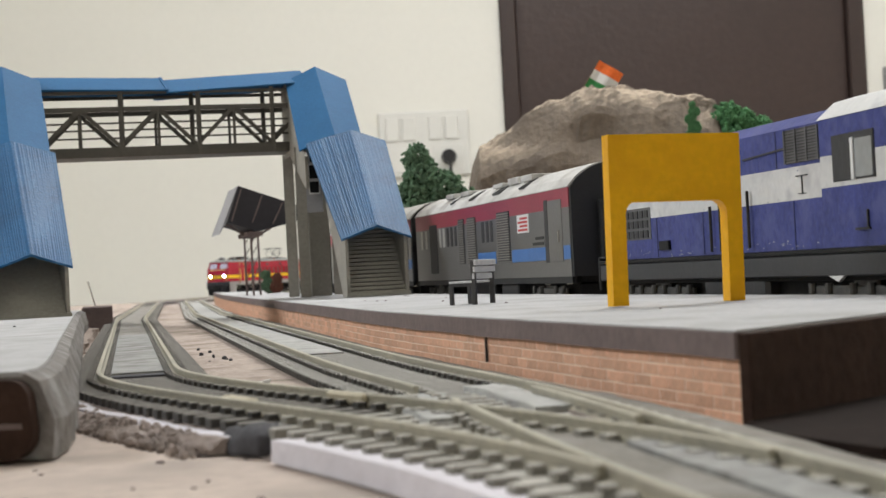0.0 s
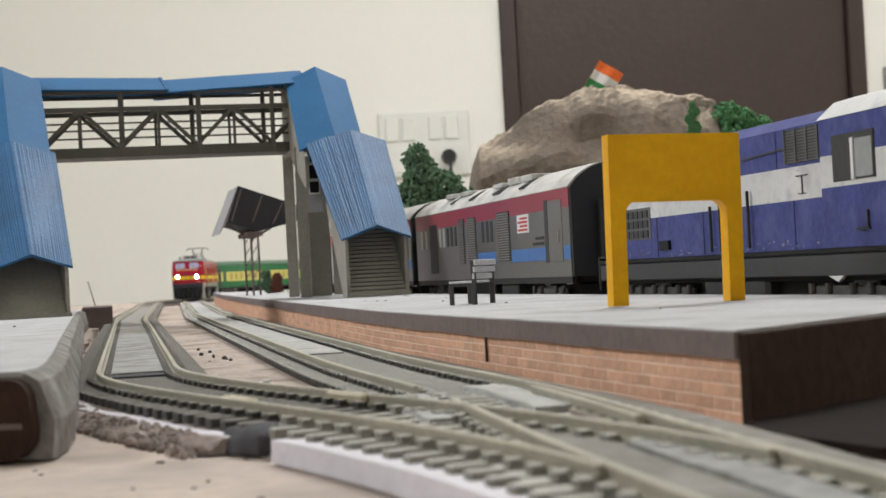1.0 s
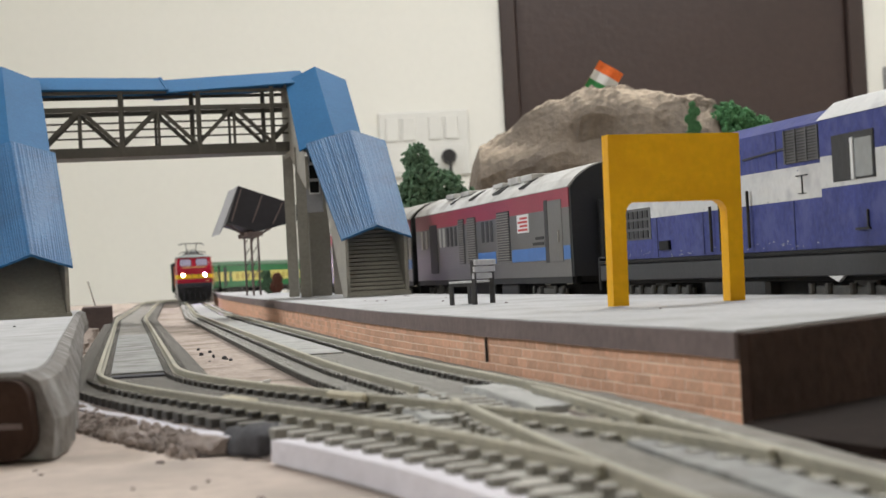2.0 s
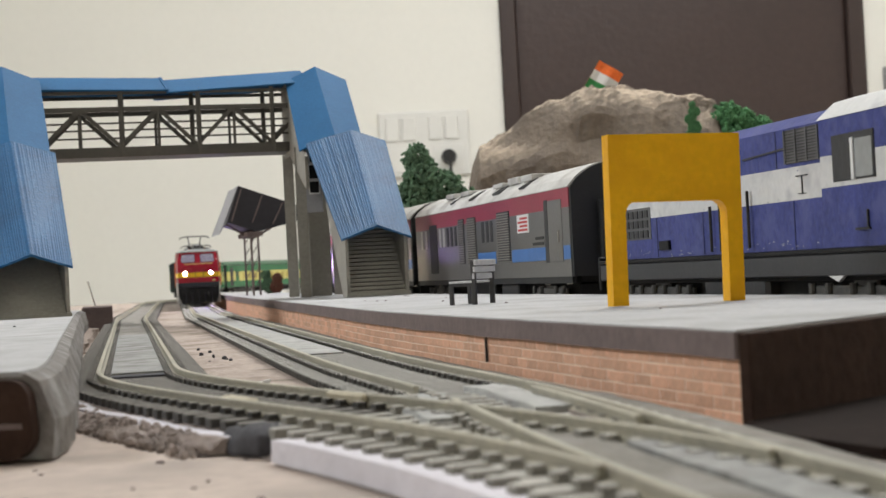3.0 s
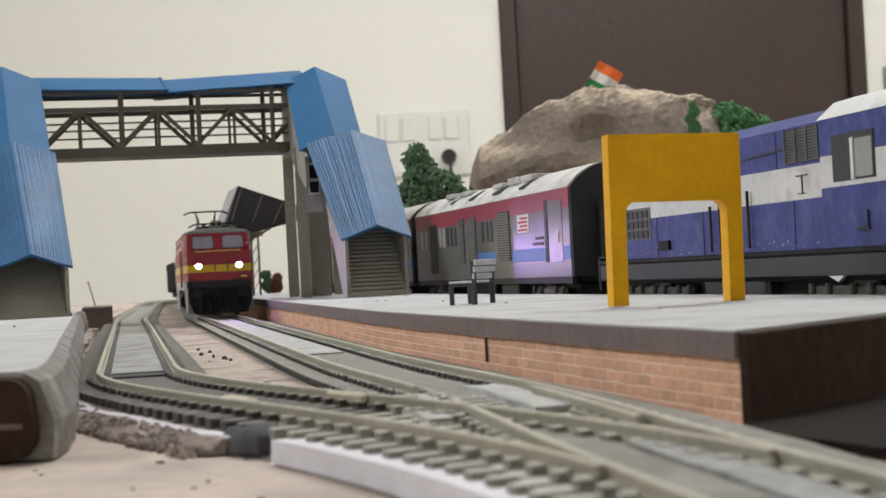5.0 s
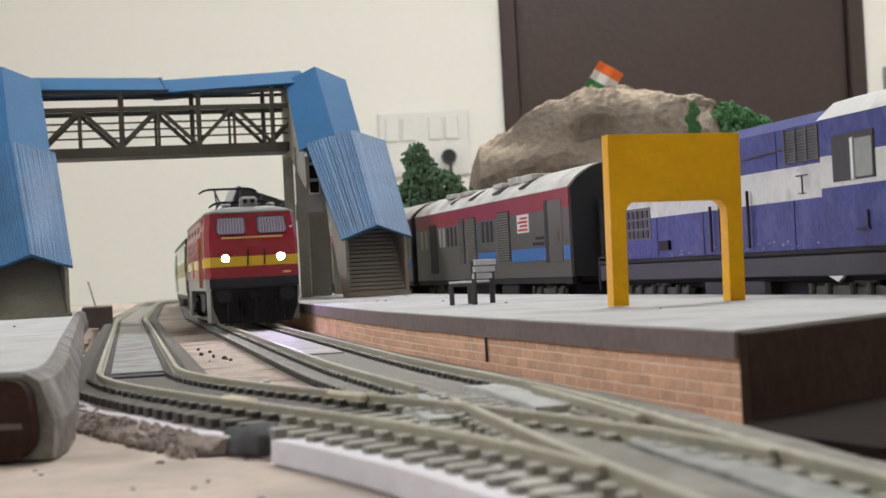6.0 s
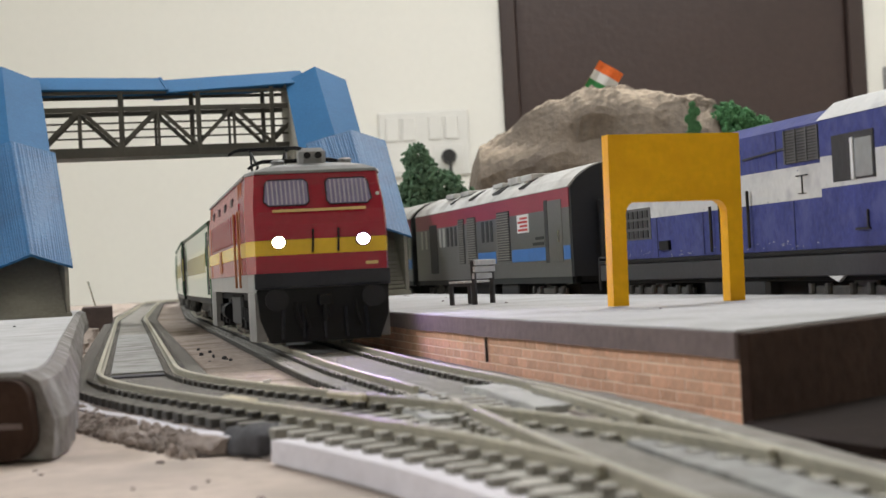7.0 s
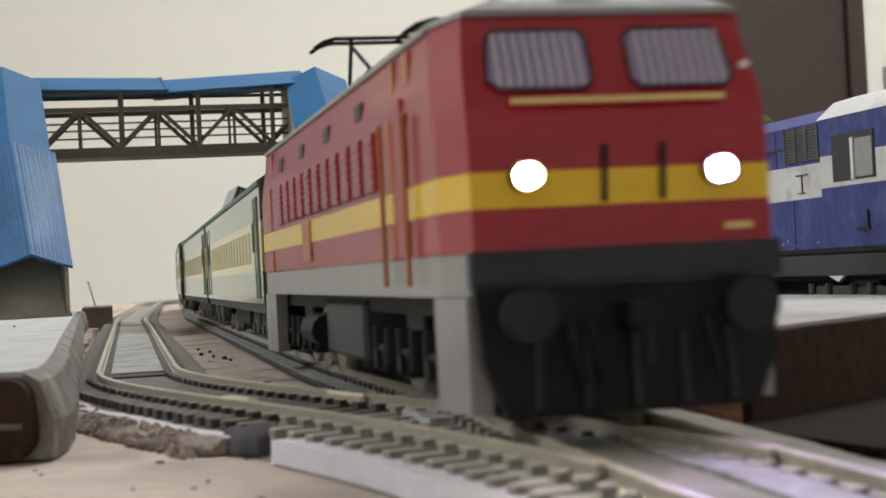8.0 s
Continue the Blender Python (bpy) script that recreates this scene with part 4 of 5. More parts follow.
def greenery():
    tree("tree", (-0.016, 1.15, 0), 0.07, [(0.0, 0, 0.108, 0.011), (0.004, 0, 0.095, 0.014), (-0.003, 0, 0.080, 0.014), (0.020, 0, 0.085, 0.014), (0.012, 0.004, 0.068, 0.019), (0.034, 0, 0.072, 0.014), (0.030, 0, 0.058, 0.017), (-0.012, 0, 0.062, 0.015), (0.0, 0, 0.050, 0.020), (0.016, 0, 0.048, 0.020)], "leaf", "dark green foam model tree behind the coaches")
    tree("bush", (0.250, 1.36, 0.109), 0, [(0.0, 0, 0.036, 0.014), (0.012, 0, 0.032, 0.012), (0.028, 0, 0.024, 0.012), (0.0, 0, 0.012, 0.02), (0.025, 0, 0.004, 0.02)], "leafbright", "bright green foam bush on the rock hill")
    tree("bush", (0.214, 1.325, 0.118), 0, [(0.0, 0, 0.010, 0.006), (0.002, 0, 0.017, 0.006), (-0.001, 0, 0.024, 0.005), (0.002, 0, 0.030, 0.005), (0.001, 0, 0.036, 0.003)], "leafbright", "bright green moss patch on the rock hill")
    tree("bush", (-0.126, 1.185, PT), 0, [(0.0, 0, 0.006, 0.005), (0.001, 0, 0.012, 0.004)], "leafred", "small reddish shrub beside the shelter post")
    tree("bush", (-0.132, 1.19, PT), 0, [(0.0, 0, 0.007, 0.006), (-0.002, 0, 0.015, 0.004)], "leaf", "small dark green shrub beside the shelter post")


def specks():
    """Dust, chips and grit that lie loose on the platforms and the board."""
    for name, n, area, z, size, m, label in (("platform_grit", 9, (0.0, 0.05, 0.30, 0.75), PT, 0.0006, "coping", "dark grit on the platform top"),
                                             ("side_grit", 6, (-0.20, -0.10, 0.45, 0.70), LT + 0.0003, 0.0007, "black", "dark chips on the side platform"),
                                             ("board_grit", 28, (-0.075, 0.0, 0.15, 0.26), 0.0, 0.0005, "coping", "brown grit on the bare board")):
        bm = Bits()
        for i in range(n):
            x, y, r = random.uniform(*area[:2]), random.uniform(*area[2:]), size * random.uniform(0.3, 1.0)
            bm.ball(r, pose(x - (0.22 * (y - 0.45) if z > 0 else 0), y, z + r * 0.3, 0, 0, random.uniform(0, 180)) @ Matrix.Diagonal((1.6, 0.8, 0.5, 1)))
        tagged(bm.part(name, m), label, "grit", kind="stuff")
    h = thing("wall_hook", pose(1.092, WY, 0.43), "small grey metal hook on the wall", "hook")
    part("plate", nb(-0.006, 0.006, -0.004, 0, -0.035, 0.035, bevel=0.001), "grey", h)
    part("hook", tube(spline([(0, -0.003, 0.02), (0, -0.02, 0.01), (0, -0.022, -0.012), (0, -0.010, -0.025)], 5), 0.004), "grey", h)


room()
board()
specks()
footbridge()
station_sign()
bench()
shelter()
hill()
greenery()
side_platform()


# ---- rolling stock: x across, y towards the rear, z up from the rail top ----
def ring_plan(front, rear, hwf, hws, cut, z):
    return [(-hwf, front, z), (hwf, front, z), (hws, front + cut, z), (hws, rear - cut, z), (hwf, rear, z), (-hwf, rear, z), (-hws, rear - cut, z), (-hws, front + cut, z)]


def wheel(parent, x, y, r=0.0062):
    s = 1 if x > 0 else -1
    bm = rod(bmesh.new(), (x, y, r), (x + s * 0.0022, y, r), r, 20)
    rod(bm, (x - s * 0.0007, y, r), (x, y, r), r * 1.09, 20)
    rod(bm, (x + s * 0.0022, y, r), (x + s * 0.0030, y, r), r * 0.3, 10)
    return part("wheel", bm, "silver", parent, "worn metal wheel")


def bogie(parent, y, n, base, hw=0.0125, r=0.0062, top=0.0145, pale=False):
    b = part("bogie", nb(-hw + 0.004, hw - 0.004, y - base / 2 - 0.004, y + base / 2 + 0.004, 0.0045, top - 0.002, bevel=0.0006), "dark", parent, "dark bogie with sprung side frames")
    for s in (-1, 1):
        bm = nb(s * hw, s * (hw + 0.0016), y - base / 2 - 0.006, y + base / 2 + 0.006, 0.0058, 0.0098, bevel=0.0004)
        for i in range(n):
            yy = y - base / 2 + base * i / (n - 1)
            box(bm, s * (hw - 0.0003), s * (hw + 0.0029), yy - 0.0024, yy + 0.0024, 0.0038, 0.0078, bevel=0.0004)
            rod(bm, (s * (hw + 0.002), yy + 0.0045, 0.0050), (s * (hw + 0.002), yy + 0.0045, 0.0105), 0.0011, 8)
            rod(bm, (s * (hw + 0.002), yy - 0.0045, 0.0050), (s * (hw + 0.002), yy - 0.0045, 0.0105), 0.0011, 8)
            rod(bm, (s * (hw + 0.0025), yy, 0.0058), (s * (hw + 0.0036), yy, 0.0058), 0.0015, 10)
        box(bm, s * hw, s * (hw + 0.0012), y - 0.006, y + 0.006, 0.0095, top - 0.0015, bevel=0.0004)
        part("side_frame", bm, "dark" if not pale else "bogiegrey", b)
    for i in range(n):
        for s in (-1, 1):
            w = wheel(parent, s * 0.0082, y - base / 2 + base * i / (n - 1), r)
            w.parent = b


def electric_loco():
    t = thing("electric_locomotive", pose(0, 0, RT), "red electric model locomotive with yellow band and lit headlights", "locomotive")
    L = 0.200
    fy = lambda z: 0.0046 * smooth01((z - 0.0325) / 0.014) ** 1.0
    hw = lambda z: 0.01785 - 0.0009 * smooth01((z - 0.036) / 0.0105)

    def stack(zs, grow=0.0):
        return loft(bmesh.new(), [ring_plan(fy(z) - grow, L - fy(z) + grow, hw(z) - 0.0017 + grow, hw(z) + grow, 0.0085, z) for z in zs])
    body = part("body", stack([0.0200, 0.0246]), "red", t, "glossy red lower body")
    part("yellow_band", stack([0.02465, 0.0286], 0.00004), "band", t, "bright yellow waist band")
    part("upper_body", stack([0.02865, 0.0325, 0.036, 0.0395, 0.043, 0.0462]), "red", t, "glossy red upper body")
    roof = bmesh.new()
    loft(roof, [ring_plan(fy(0.0465) - 0.0006 + d, L - fy(0.0465) + 0.0006 - d, hw(0.0465) - 0.0017 - k, hw(0.0465) + 0.0003 - k, 0.0085, z)
                for z, k, d in ((0.04625, 0, 0), (0.0470, 0.0002, 0.0002), (0.0481, 0.0030, 0.0014), (0.0488, 0.0065, 0.0030), (0.0491, 0.0100, 0.0045))])
    roof = part("roof", roof, "roofgrey", t, "weathered grey roof")
    for k in (0.055, 0.1, 0.145):
        part("roof_hatch", nb(-0.0095, 0.0095, k - 0.012, k + 0.012, 0.0484, 0.0503, bevel=0.0005), "roofgrey", roof)
    # light skirt and dark apron
    sk = loft(bmesh.new(), [ring_plan(0.0004, L - 0.0004, 0.0160, 0.01765, 0.0085, z) for z in (0.0152, 0.01995)])
    part("skirt", sk, "grey", t, "light grey side skirt")
    for y0, y1, q in ((-0.0005, 0.0016, 1), (L - 0.0016, L + 0.0005, -1)):
        ap = bmesh.new()
        ring = lambda z, w, d: [(-w, y0 - d * q, z), (w, y0 - d * q, z), (w, y1 - d * q, z), (-w, y1 - d * q, z)]
        loft(ap, [ring(0.0018, 0.0135, 0.0006), ring(0.008, 0.0158, 0.0004), ring(0.0158, 0.0163, -0.0002)])
        part("apron", ap, "dark", t, "black cattle guard apron")
        part("buffer_beam", loft(bmesh.new(), [ring(0.0159, 0.0166, 0.0004), ring(0.0166, 0.0167, 0.0006), ring(0.01998, 0.0167, 0.0004)]), "bufferbeam", t, "blue black buffer beam")
        for k in range(5):
            x = -0.0105 + 0.00525 * k
            part("guard_bar", beam(bmesh.new(), (x, y0 - 0.0011 * q, 0.0026), (x * 0.96, y0 - 0.0008 * q, 0.0105), 0.0007, 0.0007), "bufferbeam", t)
        e = -1 if q > 0 else 1
        yb = 0.0 if q > 0 else L
        for x in (-0.0118, 0.0118):
            bm = rod(bmesh.new(), (x, yb, 0.0130), (x, yb + e * 0.0042, 0.0130), 0.0014, 12)
            rod(bm, (x, yb + e * 0.0042, 0.0130), (x, yb + e * 0.0050, 0.0130), 0.0029, 20)
            part("buffer", bm, "darkgrey", t, "round black buffer")
        bm = nb(-0.0016, 0.0016, yb + e * 0.0052, yb, 0.0110, 0.0140, bevel=0.0003)
        rod(bm, (0, yb + e * 0.0052, 0.0115), (0, yb + e * 0.0052, 0.0070), 0.0008, 8)
        part("coupler", bm, "dark", t)
        for x in (-0.007, 0.0075, -0.005):
            pts = spline([(x, yb + e * 0.0016, 0.0120), (x, yb + e * 0.0036, 0.0090), (x + 0.001, yb + e * 0.0030, 0.0055)], 5)
            part("brake_hose", tube(pts, 0.0005), "dark", t)
        # cab face
        for s in (-1, 1):
            z0, z1 = 0.0376, 0.0446
            x0, x1 = 0.0022, 0.0134
            yq = lambda z, d: (fy(z) - d) if q > 0 else (L - fy(z) + d)
            g = bmesh.new()
            outline = [(x0 + 0.0009, z0), (x1 - 0.0012, z0), (x1, z0 + 0.0012), (x1 - 0.0006, z1 - 0.0010), (x1 - 0.0016, z1), (x0 + 0.0009, z1), (x0, z1 - 0.0009), (x0, z0 + 0.0009)]
            loft(g, [[(s * x, yq(z, 0.00022), z) for x, z in outline], [(s * x, yq(z, -0.0004), z) for x, z in outline]])
            win = part("windscreen", g, "glass", t, "windscreen coloured with violet cab light, behind grille bars")
            fr = bmesh.new()
            for (xa, za), (xb, zb) in zip(outline, outline[1:] + outline[:1]):
                beam(fr, (s * xa, yq(za, 0.0003), za), (s * xb, yq(zb, 0.0003), zb), 0.00028, 0.00028)
            part("window_frame", fr, "darkgrey", win)
            for i in range(9):
                x = x0 + 0.0012 + (x1 - x0 - 0.0024) * i / 8
                part("grille_bar", beam(bmesh.new(), (s * x, yq(z0 + 0.0004, 0.0005), z0 + 0.0004), (s * x, yq(z1 - 0.0004, 0.0005), z1 - 0.0004), 0.00035, 0.0003), "grille", win)
        if q > 0:
            lit = (("lampwarm", -0.0104, "glowing warm white headlight"), ("lampcool", 0.0104, "glowing violet white headlight"))
            bm = bmesh.new()
            beam(bm, (-0.0115, -0.0003, 0.0362), (0.0115, -0.0003, 0.0362), 0.0006, 0.0007)
            part("trim", bm, "cream", t, "pale yellow trim line")
            for m, x, lab in lit:
                hood = bmesh.new()
                circle = lambda r, y: [(x + r * math.cos(math.tau * k / 20), y, 0.0280 + r * math.sin(math.tau * k / 20)) for k in range(20)]
                loft(hood, [circle(0.0018, 0.0004), circle(0.0018, -0.0018), circle(0.00145, -0.0018), circle(0.00145, -0.0006), circle(0.0010, -0.0002)])
                h = part("headlight", hood, "darkgrey", t, "round hooded headlight")
                part("lens", rod(bmesh.new(), (x, -0.0004, 0.0280), (x, -0.0008, 0.0280), 0.00135, 20), m, h, lab)
            for x in (-0.0021, 0.0042):
                part("wiper", beam(bmesh.new(), (x, -0.0004, 0.0250), (x + 0.0003, -0.0004, 0.0312), 0.0004, 0.0005), "dark", t, "thin black grab rod")
            part("number_bars", nb(0.0110, 0.0140, -0.0003, 0.0001, 0.0213, 0.0221), "cream", t)
            part("lamp_knob", rod(bmesh.new(), (0.0150, 0.0036, 0.0400), (0.0150, 0.0020, 0.0400), 0.0005, 8), "white", t)
            hb = part("lamp_box", nb(-0.0034, 0.0034, 0.0085, 0.0150, 0.0478, 0.0533, bevel=0.0011), "roofgrey", t, "grey roof lamp box with twin dark lamps")
            for x in (-0.0014, 0.0014):
                part("roof_lamp", rod(bmesh.new(), (x, 0.0085, 0.0512), (x, 0.0079, 0.0512), 0.0009, 12), "dark", hb)
            for x in (-0.0085, 0.0085):
                bm = rod(bmesh.new(), (x, 0.012, 0.0484), (x, 0.012, 0.0500), 0.0016, 12)
                rod(bm, (x, 0.012, 0.0500), (x, 0.012, 0.0505), 0.0019, 12, 0.0012)
                part("roof_vent", bm, "roofgrey", roof)
    # sides
    for s in (-1, 1):
        X = s * 0.01785
        for i in range(11):
            y = 0.0485 + 0.0106 * i
            g = nb(X - s * 0.0008, X + s * 0.00055, y - 0.0036, y + 0.0036, 0.0294, 0.0376, bevel=0.0003)
            for k in range(6):
                z = 0.0302 + 0.00115 * k
                box(g, X + s * 0.0005, X + s * 0.00070, y - 0.0030, y + 0.0030, z, z + 0.0004)
            part("louvre", g, "red", t)
            part("louvre_gap", nb(X - s * 0.0004, X + s * 0.00012, y + 0.0040, y + 0.0066, 0.0294, 0.0376), "coachdoor", t)
        for y in (0.0222, 0.0375):
            part("grab_rail", rod(bmesh.new(), (X + s * 0.0008, y, 0.0165), (X + s * 0.0008, y, 0.0375), 0.00035, 6), "tan", t, "thin tan grab rail")
        for i in range(4):
            y = 0.060 + 0.032 * i
            part("porthole", nb(X - s * 0.0012, X - s * 0.0002, y - 0.0028, y + 0.0028, 0.0402, 0.0432, bevel=0.0004), "coachdoor", t, "small dark side window")
        for y0, y1 in ((0.0240, 0.0268), (0.0335, 0.0360), (L - 0.0268, L - 0.0240)):
            for z0, z1, d in ((0.0203, 0.0245, 0.0), (0.0287, 0.0380, 0.0), (0.0380, 0.0455, 0.0008)):
                part("door_pillar", nb(X - s * (0.0004 + d), X + s * (0.00018 - d * 0.8), y0, y1, z0, z1), "tan", t, "faded orange door pillar")
        part("cab_door", nb(X - s * 0.0004, X + s * 0.0001, 0.0270, 0.0333, 0.0203, 0.0400, bevel=0.0001), "red", t)
        part("builder_plate", nb(X, X + s * 0.0003, 0.1130, 0.1230, 0.0213, 0.0285), "tan", t, "faded square plate on the band")
        for y0, y1 in ((0.0025, 0.0150), (L - 0.0150, L - 0.0025)):
            bm = bmesh.new()
            xi = s * 0.0166
            loft(bm, [[(s * 0.0142, y0, z), (xi, y0, z), (s * 0.0174, (y0 + y1) / 2, z), (s * 0.0174, y1, z), (s * 0.0142, y1, z)] for z in (0.0022, 0.0151)])
            part("step_board", bm, "grey", t, "light grey cab steps")
        part("gutter", beam(bmesh.new(), (s * 0.0171, 0.014, 0.0463), (s * 0.0171, L - 0.014, 0.0463), 0.0006, 0.0006), "grey", t)
    part("floor_pan", nb(-0.0140, 0.0140, 0.004, L - 0.004, 0.0125, 0.0150), "dark", t)
    bogie(t, 0.046, 3, 0.036, top=0.0150)
    bogie(t, L - 0.046, 3, 0.036, top=0.0150)
    part("battery_box", nb(-0.0150, 0.0150, 0.080, 0.120, 0.0045, 0.0142, bevel=0.0007), "dieselgrey", t, "dark grey equipment box")
    part("air_tank", rod(bmesh.new(), (-0.0145, 0.122, 0.0085), (-0.0145, 0.138, 0.0085), 0.003, 12), "dark", t)
    # front pantograph raised a little, rear folded
    for y, h in ((0.050, 0.0020), (0.136, 0.0130)):
        p = part("pantograph", nb(-0.0080, 0.0080, y - 0.012, y + 0.012, 0.0505, 0.0511, bevel=0.0001), "dark", t, "black wire pantograph")
        for sx in (-1, 1):
            for sy in (-1, 1):
                part("insulator", rod(bmesh.new(), (sx * 0.007, y + sy * 0.010, 0.0490), (sx * 0.007, y + sy * 0.010, 0.0506), 0.0010, 8), "tan", p)
            bm = bmesh.new()
            zk, zt = 0.0511 + h * 0.45, 0.0511 + h
            rod(bm, (sx * 0.0065, y - 0.001, 0.0511), (sx * 0.0045, y + 0.012, zk), 0.00035, 6)
            rod(bm, (sx * 0.0075, y + 0.001, 0.0511), (sx * 0.0045, y - 0.012, zk), 0.00035, 6)
            rod(bm, (sx * 0.0045, y + 0.012, zk), (sx * 0.0060, y - 0.002, zt), 0.0004, 6)
            rod(bm, (sx * 0.0045, y - 0.012, zk), (sx * 0.0060, y + 0.002, zt), 0.0004, 6)
            part("pantograph_arm", bm, "dark", p)
        for dy in (-0.003, 0.003):
            pts = [(-0.0130, y + dy, 0.0511 + h - 0.0018), (-0.0112, y + dy, 0.0511 + h - 0.0006), (-0.0090, y + dy, 0.0511 + h), (0.0090, y + dy, 0.0511 + h), (0.0112, y + dy, 0.0511 + h - 0.0006), (0.0130, y + dy, 0.0511 + h - 0.0018)]
            part("contact_bar", tube(pts, 0.00040), "dark", p)
        part("cross_rod", rod(bmesh.new(), (-0.0045, y + 0.012, 0.0511 + h * 0.45), (0.0045, y + 0.012, 0.0511 + h * 0.45), 0.0003, 6), "dark", p)
    return t


def coach_section(hw, z0, z1, crown):
    side = [(-hw, z0), (-hw, z1)]
    arc = [(-hw + 2 * hw * i / 12, z1 + (crown - z1) * math.sin(math.pi * i / 12) ** 0.75) for i in range(1, 12)]
    return side + arc + [(hw, z1), (hw, z0)]


def green_coach():
    t = thing("passenger_coach", pose(0, 0, RT), "green and cream passenger coach behind the locomotive", "coach", group="coaches of the moving train")
    L, w = 0.262, 0.0172
    for name, z0, z1, m, lab in (("lower_side", 0.0125, 0.0205, "greenpaint", "glossy green lower side"), ("waist_band", 0.02052, 0.0330, "yellowpaint", "pale yellow window band"), ("upper_side", 0.03302, 0.0412, "greenpaint", "glossy green upper side")):
        part(name, nb(-w, w, 0.002, L - 0.002, z0, z1), m, t, lab)
    sec = coach_section(w + 0.0004, 0.0412, 0.0424, 0.0475)
    part("roof", loft(bmesh.new(), [[(x, y, z) for x, z in sec] for y in (0.0005, L - 0.0005)]), "coachroofgreen", t, "dark green curved roof")
    sec = coach_section(w - 0.0006, 0.0130, 0.0424, 0.0470)
    for y0, y1 in ((0.0, 0.0019), (L - 0.0019, L)):
        part("end_wall", loft(bmesh.new(), [[(x, y, z) for x, z in sec] for y in (y0, y1)]), "coachblack", t, "black coach end")
    for y0, y1 in ((-0.0045, -0.0001), (L + 0.0001, L + 0.0045)):
        part("gangway", nb(-0.0065, 0.0065, y0, y1, 0.0135, 0.0390, bevel=0.0006), "coachblack", t, "black gangway bellows")
    for s in (-1, 1):
        X = s * w
        for i in range(16):
            y = 0.040 + 0.0121 * i
            part("window", nb(X - s * 0.0006, X + s * 0.00012, y - 0.0036, y + 0.0036, 0.0228, 0.0310, bevel=0.0001), "coachwin", t)
        for y in (0.012, 0.024, L - 0.024, L - 0.012):
            d = part("door", nb(X - s * 0.0008, X + s * 0.00018, y - 0.0034, y + 0.0034, 0.0138, 0.0390, bevel=0.0002), "greenpaint" if y in (0.024, L - 0.024) else "coachdoor", t)
            part("door_window", nb(X + s * 0.0001, X + s * 0.0003, y - 0.0018, y + 0.0018, 0.0255, 0.0330), "coachdoor", d)
        part("solebar", nb(s * (w - 0.0022), s * (w - 0.0004), 0.003, L - 0.003, 0.0102, 0.0124), "coachblack", t)
    part("underframe", nb(-0.011, 0.011, 0.01, L - 0.01, 0.0105, 0.0124), "dark", t)
    part("equipment_box", nb(-0.0135, 0.0135, 0.10, 0.16, 0.0050, 0.0104, bevel=0.0006), "dark", t)
    bogie(t, 0.038, 2, 0.029, top=0.0125, pale=True)
    bogie(t, L - 0.038, 2, 0.029, top=0.0125, pale=True)
    return t


M["greenpaint"] = mat("glossy green coach paint", (0.03, 0.15, 0.06), 0.10, vary=0.08, scale=600, coarse=60, bump=0.0, spec=1.0)
M["yellowpaint"] = mat("glossy yellow coach paint", (0.58, 0.53, 0.16), 0.10, vary=0.08, scale=600, coarse=60, bump=0.0, spec=1.0)
M["coachroofgreen"] = mat("dark green coach roof", (0.03, 0.10, 0.05), 0.4, vary=0.1, scale=600, coarse=60, bump=0.05)


